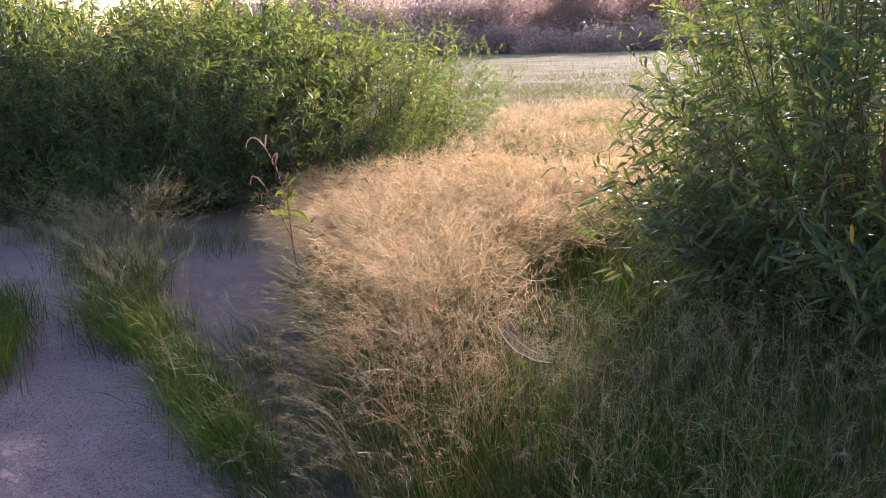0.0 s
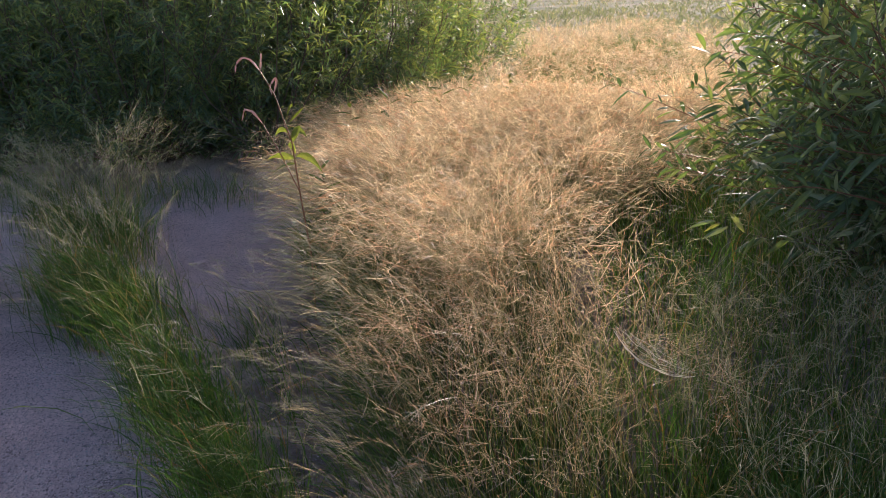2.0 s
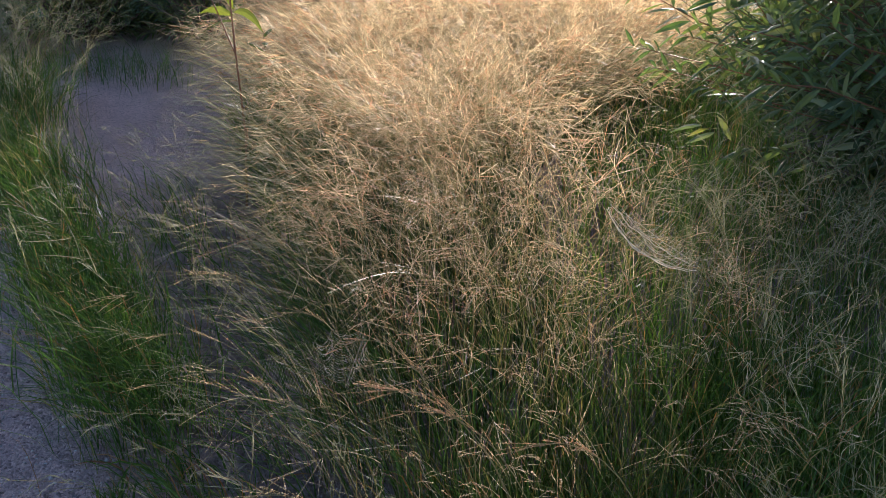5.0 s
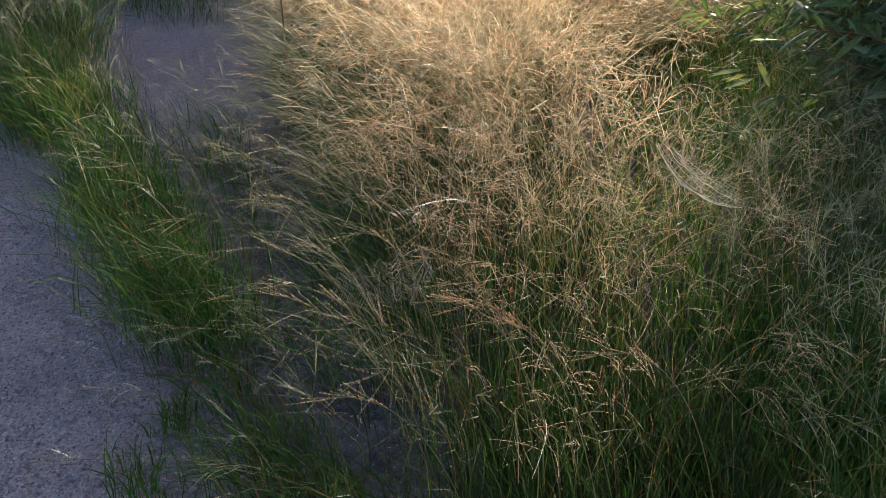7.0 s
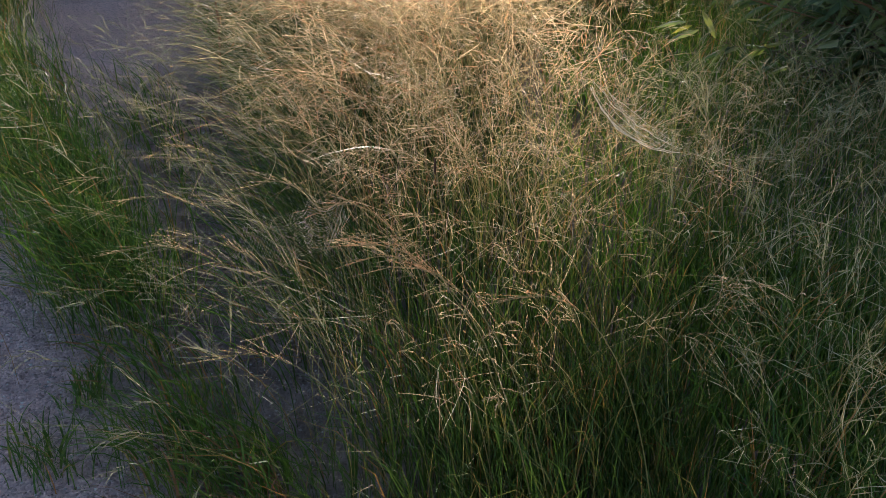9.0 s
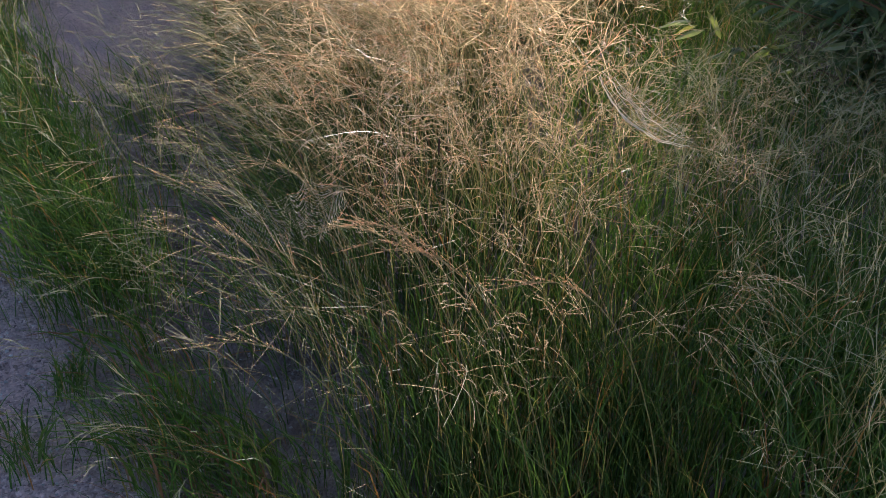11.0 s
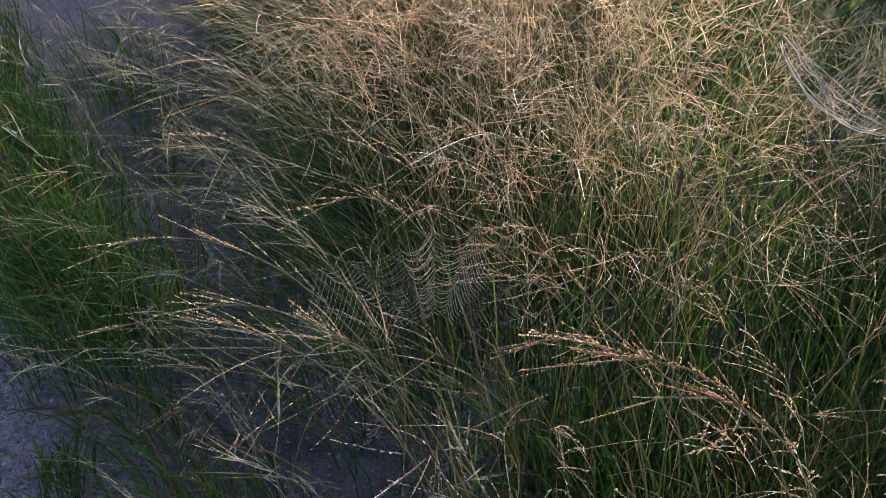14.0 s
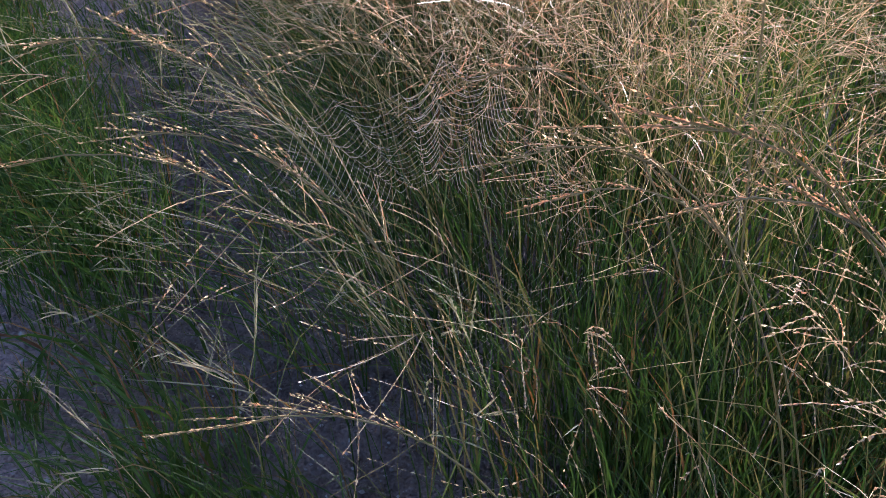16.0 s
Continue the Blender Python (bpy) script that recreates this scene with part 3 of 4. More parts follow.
tuft("grass_tuft", "pale grass tuft in front of willow shrubs", 27, [(-2.7, 5.0), (-2.35, 4.75), (-2.1, 4.5)], 0.13, 900, 240, 0.34, np.array([-0.03, -0.02]), TUFTS, (0.7, 1.3))
tuft("grass_tuft", "thin tall grass tuft in the shade of willows", 28, [(-2.1, 4.7), (-1.95, 4.5), (-1.85, 4.35)], 0.08, 300, 90, 0.40, np.array([0.08, -0.02]), TUFTS, (0.8, 1.45))
tuft("grass_tuft", "thin dark grass tuft at the thicket's foot", 31, [(-3.6, 5.7), (-2.6, 5.6), (-1.6, 5.4)], 0.13, 900, 60, 0.26, np.array([0.0, -0.02]), TUFTS)


# ---- willows ----
def willow(name, label, seed, place, height, spread, stems, twigs, leaves, leaf, material, fold=None, category="shrub", group="", start=0.18, width=0.085, squash=1.0, skirt=0.4, narrow=1.0, trim=1.0):
    """A willow shrub: stems from one base, twigs along them, narrow leaves along the twigs."""
    rng = np.random.RandomState(seed)
    top = thing(name, place, label, category, group)
    az = rng.uniform(0, 2 * np.pi, stems)
    reach = spread * np.sqrt(rng.uniform(0.02, 1, stems))
    reach *= narrow
    tall = height * rng.uniform(0.82, 1.0, stems) * (1.05 - 0.45 * (reach / spread) ** 2)
    low = rng.uniform(size=stems) < skirt
    tall[low] *= rng.uniform(0.15, 0.6, low.sum())
    reach[low] = spread * rng.uniform(0.55, 1.05, low.sum())
    u = np.linspace(0, 1, 8)[None]
    out = np.stack([np.cos(az) * reach, np.sin(az) * reach * squash], 1)
    out[(out[:, 0] < 0) & ~low] *= [trim, 1.0]
    tall[(out[:, 0] < 0) & low] *= 0.5 + 0.5 * trim
    P = np.zeros((stems, 8, 3))
    P[..., :2] = out[:, None] * (u**0.8)[..., None] + rng.normal(0, 0.05, (stems, 1, 2)) + np.cumsum(rng.normal(0, 0.03, (stems, 8, 2)), 1)
    P[..., 2] = tall[:, None] * u**1.15
    for i in range(stems):
        part("stem", tubes(P[i:i + 1], np.linspace(0.007, 0.002, 8)[None] * (height / 1.8)), BARK, top, smooth=True)
    f = (start + (0.985 - start) * rng.uniform(0, 1, (stems, twigs)) ** 0.72) * 7
    i = f.astype(int)
    r = np.arange(stems)[:, None]
    w = (f - i)[..., None]
    root = (P[r, i] * (1 - w) + P[r, i + 1] * w).reshape(-1, 3)
    along = unit((P[r, i + 1] - P[r, i]).reshape(-1, 3))
    n = len(root)
    way = unit(along * 0.5 + unit(rng.normal(size=(n, 3)) * [1, 1, 0.45]) * 0.9 + np.concatenate([unit(root[:, :2]), np.zeros((n, 1))], 1) * 0.35)
    long = rng.uniform(0.16, 0.42, n) * max(height / 1.9, 1.0)
    q = np.linspace(0, 1, 4)[None, :, None]
    T = root[:, None] + (way[:, None] * q + np.array([0, 0, 0.35]) * q**2) * long[:, None, None]
    T[..., 2] = np.maximum(T[..., 2], 0.06)
    thin = np.linspace(0.0022, 0.0008, 4)[None] * np.ones((n, 1))
    part("twigs", tubes(T, thin, 3) if fold else ribbons(T, thin, sides(T, rng)), BARK, top, kind="stuff")
    g = (np.linspace(0.1, 1.0, leaves)[None] + rng.uniform(-0.03, 0.03, (n, leaves))).clip(0, 0.999) * 3
    j = g.astype(int)
    r = np.arange(n)[:, None]
    w = (g - j)[..., None]
    at = (T[r, j] * (1 - w) + T[r, j + 1] * w).reshape(-1, 3)
    axis = unit((T[r, j + 1] - T[r, j]).reshape(-1, 3))
    m = len(at)
    lean = unit(axis * 0.75 + unit(np.cross(axis, rng.normal(size=(m, 3)))) * rng.uniform(0.5, 1.1, (m, 1)))
    size = leaf * rng.uniform(0.55, 1.15, m)
    k = 5 if fold else 3
    q = np.linspace(0, 1, k)[None, :, None]
    L = at[:, None] + (lean[:, None] * q - np.array([0, 0, 1.0]) * rng.uniform(0.05, 0.4, (m, 1, 1)) * q**2) * size[:, None, None]
    shape = np.array([0.12, 0.9, 1.0, 0.66, 0.03]) if fold else np.array([0.25, 1.0, 0.04])
    W = size[:, None] * width * shape[None] * rng.uniform(0.8, 1.15, (m, 1))
    S = unit(np.cross(unit(np.gradient(L, axis=1)), unit(np.array([0, 0, 1.0]) + rng.normal(0, 0.9, (m, 1, 3)))))
    part("foliage", folded(L, W, S, fold) if fold else ribbons(L, W, S), material, top, kind="stuff")
    return top


HEDGE = "willow shrubs along the sand"
for s, (x, y, h, r) in enumerate([(-6.2, 7.0, 2.28, 1.2), (-4.9, 6.8, 2.2, 1.2), (-3.8, 6.65, 1.96, 1.15), (-2.8, 6.65, 1.84, 1.15), (-1.85, 6.7, 1.86, 1.1), (-1.45, 8.0, 1.86, 1.0), (-1.25, 9.2, 1.66, 0.95), (-1.05, 10.6, 1.42, 0.9), (-1.2, 7.6, 1.6, 0.75)]):
    willow("willow_shrub", "dense narrow-leaved green willow shrub, sunlit at its edge" if s > 3 else "dense dark green narrow-leaved willow shrub in shade", 40 + s, (x, y, 0), h, r, 46 if s < 4 else 25, 28 if s < 4 else 20, 18 if s < 4 else 15, 0.085, WILLOW_FAR, group=HEDGE, start=0.03, width=0.075, skirt=0.45)

for s, (x, y, h) in enumerate([(-6.6, 8.4, 2.4), (-5.6, 8.2, 2.25), (-4.3, 8.1, 2.05), (-3.2, 8.1, 1.9), (-2.4, 8.3, 1.85)]):
    willow("willow_shrub", "dark green willow shrub at the back of the thicket", 70 + s, (x, y, 0), h, 1.15, 38, 22, 12, 0.15, WILLOW_FAR, group=HEDGE, start=0.1, width=0.11, skirt=0.1)
# added shrub, hidden behind the larger willow; it shades the grass on the right
willow("willow_shrub", "green willow shrub added behind a larger willow to cast shade", 59, (2.24, 5.9, 0), 2.2, 1.08, 56, 22, 13, 0.10, WILLOW_FAR, start=0.06)
big = willow("willow_shrub", "large glossy-leaved willow shrub overhanging shaded grass", 60, (2.08, 3.95, 0), 2.45, 1.15, 68, 19, 12, 0.112, WILLOW, fold=0.35, start=0.06, skirt=0.5, narrow=0.85, trim=0.7, width=0.095)


def willow_branch(parent, seed, points, leaf, count):
    """One long branch that stands out from the shrub, with each of its leaves."""
    rng = np.random.RandomState(seed)
    P = np.array(points, float) - np.array(parent.location)
    t = np.linspace(0, 1, 12) * (len(P) - 1)
    i = np.minimum(t.astype(int), len(P) - 2)
    Q = P[i] * (1 - (t - i))[:, None] + P[i + 1] * (t - i)[:, None]
    branch = part("branch", tubes(Q[None], np.linspace(0.0045, 0.0012, 12)[None], 6), RED_STEM, parent, "reddish bare-barked branch", smooth=True)
    for c in range(count):
        f = (0.3 + 0.7 * c / (count - 1)) * 10.9
        j = int(f)
        at = Q[j] * (1 - f + j) + Q[j + 1] * (f - j)
        axis = unit(Q[j + 1] - Q[j])
        turn = c * 2.4
        side = unit(np.cross(axis, (math.cos(turn), math.sin(turn), 0.3)))
        way = unit(axis * 0.6 + side * 0.8 + np.array([0, 0, 0.15]))
        q = np.linspace(0, 1, 6)[None, :, None]
        size = leaf * rng.uniform(0.6, 1.1)
        L = at + (way * q - np.array([0, 0, rng.uniform(0.2, 0.6)]) * q**2) * size
        S = unit(np.cross(unit(np.gradient(L, axis=1)), unit(np.array([0, -0.4, 1.0]) + rng.normal(0, 0.4, (1, 1, 3)))))
        part("leaf", folded(L, np.array([[0.12, 0.75, 1.0, 0.86, 0.52, 0.03]]) * size * 0.105, S, 0.35), WILLOW_ONE, branch)


willow_branch(big, 66, [(1.90, 4.0, 0.3), (1.71, 4.0, 0.61), (1.59, 4.0, 0.92), (1.48, 4.0, 1.15), (1.38, 4.0, 1.35), (1.27, 4.0, 1.61)], 0.10, 26)
willow_branch(big, 67, [(1.90, 4.1, 0.6), (1.75, 4.0, 1.1), (1.66, 3.95, 1.45), (1.55, 3.9, 1.70)], 0.10, 26)
willow_branch(big, 61, [(1.85, 3.95, 0.2), (1.69, 3.95, 0.41), (1.49, 3.95, 0.80), (1.28, 3.95, 1.03), (1.04, 3.95, 1.26), (0.83, 3.95, 1.47)], 0.10, 30)
willow_branch(big, 62, [(1.75, 4.2, 0.25), (1.37, 4.3, 0.42), (1.12, 4.3, 0.54), (0.89, 4.3, 0.62), (0.68, 4.3, 0.72), (0.43, 4.3, 0.83)], 0.095, 26)
willow_branch(big, 63, [(1.80, 3.6, 0.5), (1.65, 3.45, 1.0), (1.55, 3.4, 1.3), (1.45, 3.4, 1.5)], 0.10, 22)
willow_branch(big, 64, [(1.75, 4.1, 0.2), (1.38, 4.2, 0.42), (1.19, 4.2, 0.56), (1.02, 4.2, 0.75), (0.87, 4.2, 0.96)], 0.095, 24)
q = np.linspace(0, 1, 6)[None, :, None]
L = np.array([-0.44, -1.12, 0.80]) + (np.array([0.01, 0.0, -1.0]) * q + np.array([0.1, 0.0, 0.0]) * q**2) * 0.075
part("leaf", folded(L, np.array([[0.12, 0.75, 1.0, 0.86, 0.52, 0.03]]) * 0.0085, np.tile(np.array([1.0, 0.2, 0.0]), (1, 6, 1)), 0.3), YELLOW, big, "single yellowed leaf")
for c in range(13):
    r = np.random.RandomState(400 + c)
    a = math.radians(170 + 9.0 * c + r.uniform(-4, 4))
    z = r.uniform(0.45, min(1.6, 0.55 + (math.degrees(a) - 170) * 0.016))
    d = r.uniform(0.85, 1.1)
    x, y = 2.12 + math.cos(a) * d, 3.95 + math.sin(a) * d
    willow_branch(big, 420 + c, [(2.12 + math.cos(a) * 0.4, 3.95 + math.sin(a) * 0.4, z * 0.55), (2.12 + math.cos(a) * d * 0.7, 3.95 + math.sin(a) * d * 0.7, z * 0.9), (x, y, z), (x + math.cos(a) * 0.1, y + math.sin(a) * 0.1, z + 0.06)], 0.10, 17)
for c, (x, y, z) in enumerate([(0.92, 4.15, 0.50), (1.0, 4.3, 0.62), (0.86, 4.0, 0.42), (1.05, 3.8, 0.55), (0.98, 4.45, 0.75), (1.1, 4.0, 0.68), (1.0, 3.65, 0.44), (0.78, 4.25, 0.56), (0.9, 3.75, 0.66), (0.95, 4.05, 0.85), (1.0, 3.7, 0.8), (1.02, 4.3, 0.95), (1.05, 3.9, 1.05), (1.1, 4.15, 1.2), (0.7, 4.2, 0.44), (0.62, 4.3, 0.5), (0.84, 3.85, 0.52), (1.12, 3.6, 0.95), (0.92, 4.0, 1.0), (0.92, 3.85, 1.1), (0.97, 3.75, 1.2), (0.88, 4.1, 0.92)]):
    willow_branch(big, 440 + c, [(1.75, 4.0, z * 0.35), (1.45, 4.0 + (y - 4.0) * 0.5, z * 0.8), (x + 0.15, y, z), (x, y, z + 0.03)], 0.095, 20)
willow_branch(big, 65, [(1.7, 3.9, 0.3), (1.35, 3.6, 0.48), (1.1, 3.48, 0.57), (0.93, 3.42, 0.58)], 0.10, 18)


# ---- far trees and field ----
def far_tree(seed, place, height, spread, label="grey-green tree at the far edge of the meadow, haze painted into its leaves", name="far_tree", category="tree", group="trees beyond the meadow", n=15000):
    rng = np.random.RandomState(seed)
    top = thing(name, place, label, category, group)
    k = 6
    trunk = np.zeros((1, k, 3))
    trunk[0, :, 2] = np.linspace(0, height * 0.7, k)
    trunk[0, :, :2] = rng.normal(0, 0.08, (k, 2))
    part("trunk", tubes(trunk, (np.linspace(0.02, 0.006, k) * height)[None], 6), BARK, top, smooth=True)
    limbs = 7
    az = rng.uniform(0, 6.28, limbs)
    end = np.stack([np.cos(az) * spread * 0.7, np.sin(az) * spread * 0.7, height * rng.uniform(0.08, 0.95, limbs)], 1)
    start = np.stack([np.zeros(limbs), np.zeros(limbs), height * rng.uniform(0.02, 0.4, limbs)], 1)
    q = np.linspace(0, 1, 5)[None, :, None]
    L = start[:, None] * (1 - q) + end[:, None] * q
    for i in range(limbs):
        part("limb", tubes(L[i:i + 1], np.linspace(0.009, 0.003, 5)[None] * height, 4), BARK, top)
    hubs = np.concatenate([L.reshape(-1, 3), trunk[0]])
    at = hubs[rng.randint(0, len(hubs), n)] + rng.normal(0, spread * 0.27, (n, 3)) * [1, 1, 0.9]
    at[:, 2] = np.abs(at[:, 2])
    way = unit(rng.normal(size=(n, 3)) + [0, 0, 0.3])
    P = at[:, None] + way[:, None] * np.linspace(0, 1, 2)[None, :, None] * rng.uniform(0.15, 0.38, (n, 1, 1))
    part("crown", ribbons(P, np.array([0.055, 0.03])[None] * np.ones((n, 1)), sides(P, rng)), HAZED_LEAF, top)


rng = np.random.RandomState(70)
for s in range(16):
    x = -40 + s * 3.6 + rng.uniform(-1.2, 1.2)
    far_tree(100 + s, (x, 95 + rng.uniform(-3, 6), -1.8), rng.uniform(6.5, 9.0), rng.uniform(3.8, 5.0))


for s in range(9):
    far_tree(140 + s, (-22 + s * 4.3 + rng.uniform(-1, 1), 84 + rng.uniform(-3, 2), -1.55), rng.uniform(1.8, 2.8), rng.uniform(2.4, 3.2), "low bush before the far trees, haze painted into its leaves", "far_bush", "bush", "bushes before the far trees", 3600)


def backdrop():
    """Woods far beyond the trees: a plain band, its haze a painted glow."""
    m, nt, bsdf, out = node_mat("painted_haze_glow")
    # emission stands in for the haze over the woods
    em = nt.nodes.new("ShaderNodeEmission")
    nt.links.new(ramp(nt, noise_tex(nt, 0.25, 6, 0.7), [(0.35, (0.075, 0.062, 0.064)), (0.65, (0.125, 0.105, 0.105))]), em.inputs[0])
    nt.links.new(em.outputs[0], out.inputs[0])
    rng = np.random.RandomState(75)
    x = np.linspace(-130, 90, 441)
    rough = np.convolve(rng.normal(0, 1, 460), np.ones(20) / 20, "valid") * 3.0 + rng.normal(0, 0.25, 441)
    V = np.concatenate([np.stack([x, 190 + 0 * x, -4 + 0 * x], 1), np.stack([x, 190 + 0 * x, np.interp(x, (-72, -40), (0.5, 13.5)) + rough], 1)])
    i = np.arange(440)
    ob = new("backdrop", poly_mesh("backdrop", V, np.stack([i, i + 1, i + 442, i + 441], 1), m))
    tagged(ob, "glowing lilac-grey haze band for woods far beyond the meadow", "woods", kind="structure")


backdrop()


def field():
    rng = np.random.RandomState(71)
    n = 16000
    y = 13 + 60 * rng.uniform(0, 1, n) ** 1.5
    x = -0.15 * y + rng.uniform(0, 1, n) * (0.65 * y + 2)
    z = -0.021 * (y - 12)
    size = rng.uniform(0.04, 0.13, n)
    P = np.stack([x, y, z], 1)[:, None] + (np.array([0, 0, 1.0]) + rng.normal(0, 0.35, (n, 1, 3)) * [1, 1, 0]) * np.linspace(0, 1, 3)[None, :, None] * size[:, None, None]
    ob = new("field_grass", poly_mesh("field_grass", *ribbons(P, np.array([1, 0.8, 0.05])[None] * rng.uniform(0.006, 0.014, (n, 1)), sides(P, rng)), FIELD_GRASS))
    tagged(ob, "short pale dry grass over the open meadow", "grass", kind="stuff")


field()


# ---- knotweed ----
def knotweed():
    rng = np.random.RandomState(80)
    top = thing("knotweed", (-0.71, 3.66, 0), "tall knotweed with drooping pink flower spikes and narrow leaves", "plant")
    grow = np.array([1.0, 1.0, 1.065])
    def tube(name, pts, r0, r1, mat):
        P = np.array([pts], float) * grow
        return part(name, tubes(P, np.linspace(r0, r1, len(pts))[None], 6), mat, top, smooth=True)
    tube("stem", [(0, 0, 0), (0.01, 0, 0.25), (-0.01, 0, 0.5), (-0.02, 0, 0.68), (-0.06, -0.02, 0.85), (-0.10, -0.04, 0.94)], 0.004, 0.002, RED_STEM)
    tube("stem", [(-0.01, 0, 0.5), (-0.07, -0.02, 0.66), (-0.11, -0.05, 0.76)], 0.0025, 0.0015, RED_STEM)
    def spike(pts):
        P = np.array(pts, float) * grow
        t = np.linspace(0, 1, 12)
        n = len(P) - 1
        i = np.minimum((t * n).astype(int), n - 1)
        Q = P[i] * (1 - (t * n - i))[:, None] + P[i + 1] * (t * n - i)[:, None]
        R = 0.62 * np.array([0.002, 0.005, 0.0062, 0.0058, 0.0064, 0.0058, 0.0063, 0.0057, 0.006, 0.005, 0.0042, 0.001])
        V, F = tubes(Q[None], R[None], 8)
        V = V + rng.normal(0, 0.0008, V.shape)
        part("flower_spike", (V, F), PINK, top, "drooping pale pink flower spike")
    spike([(-0.10, -0.04, 0.94), (-0.125, -0.045, 0.975), (-0.155, -0.05, 0.985), (-0.18, -0.05, 0.965), (-0.19, -0.05, 0.93)])
    spike([(-0.095, -0.04, 0.94), (-0.09, -0.04, 0.97), (-0.085, -0.04, 0.995)])
    spike([(-0.06, -0.02, 0.86), (-0.045, -0.02, 0.90), (-0.05, -0.02, 0.91), (-0.075, -0.02, 0.88), (-0.07, -0.02, 0.85)])
    spike([(-0.11, -0.05, 0.76), (-0.14, -0.05, 0.80), (-0.17, -0.05, 0.81), (-0.185, -0.05, 0.77)])
    for x, z, dx, dz, l in [(-0.03, 0.82, 0.02, 0.11, 0.15), (-0.02, 0.80, 0.07, 0.10, 0.14), (-0.01, 0.68, -0.03, 0.10, 0.12), (-0.01, 0.64, -0.15, 0.0, 0.15), (-0.02, 0.72, 0.03, 0.09, 0.13), (-0.03, 0.76, -0.05, 0.08, 0.10), (-0.01, 0.66, -0.12, 0.06, 0.15), (-0.01, 0.67, 0.11, 0.06, 0.14), (-0.02, 0.74, 0.05, 0.10, 0.15)]:
        q = np.linspace(0, 1, 6)[None, :, None]
        way = unit(np.array([dx, rng.uniform(-0.05, 0.05), dz]))
        L = np.array([x, 0, z]) + (way * q - np.array([0, 0, rng.uniform(0.3, 0.95)]) * q**2) * l * rng.uniform(0.75, 1.1)
        W = np.array([[0.1, 0.7, 1.0, 0.85, 0.5, 0.03]]) * l * 0.10
        part("leaf", folded(L, W, sides(L, rng), 0.3), HERB, top)
    return top


knotweed()


# ---- spider webs ----
def web(label, seed, hub, right, up, radius, radii, rings, sag, half, bowl=0.0, heavy=0.0):
    """An orb web of dewy silk: spokes, and turns of thread that sag between them."""
    rng = np.random.RandomState(seed)
    top = thing("spider_web", hub, label, "spider web", "spider webs in the grass")
    a, b = unit(np.array(right, float)), np.array(up, float)
    b = unit(b - a * (a @ b))
    c = np.cross(a, b)
    ang = np.sort(np.linspace(0, 2 * np.pi, radii, endpoint=False) + rng.uniform(-0.08, 0.08, radii))
    reach = radius * rng.uniform(0.85, 1.15, radii)
    bend = rng.normal(0, 0.14 * radius, radii)
    def at(i, r):
        return (a * math.cos(ang[i]) + b * math.sin(ang[i])) * r + c * bend[i] * (r / radius) + np.array([0, 0, bowl * r * r / radius])
    for i in range(radii):
        P = np.array([[at(i, r) for r in np.linspace(0.01, reach[i] * 1.12, 6)]])
        part("spoke", tubes(P, np.full((1, 6), half * 0.7), 3), SILK, top)
    for j in range(rings):
        r = 0.26 + 0.74 * (j + 1) / rings
        P = []
        for i in range(radii):
            i2 = (i + 1) % radii
            p, q = at(i, reach[i] * r), at(i2, reach[i2] * r)
            drop = np.linalg.norm(q - p) * sag * rng.uniform(0.6, 1.3)
            t = np.linspace(0, 1, 5)[:-1, None]
            P.append(p * (1 - t) + q * t - np.array([0, 0, 1.0]) * 4 * t * (1 - t) * drop)
        P = np.concatenate(P + [P[0][:1]])[None]
        thick = np.repeat(1 + 1.8 * np.clip(np.sin(ang) * 1.5 - 0.5 + 0.5 * np.sin(ang * 5 + 1.0), 0, 1) * heavy, 4)
        part("spiral_thread", tubes(P, half * np.append(thick, thick[0])[None], 3), SILK, top)
    return top


web("dew-laden orb web sagging between grass stalks", 90, (0.022, 1.82, 0.425), (1, 0.05, 0.0), (0.0, 0.25, 1.0), 0.10, 19, 20, 0.24, 0.000045, heavy=1.6)


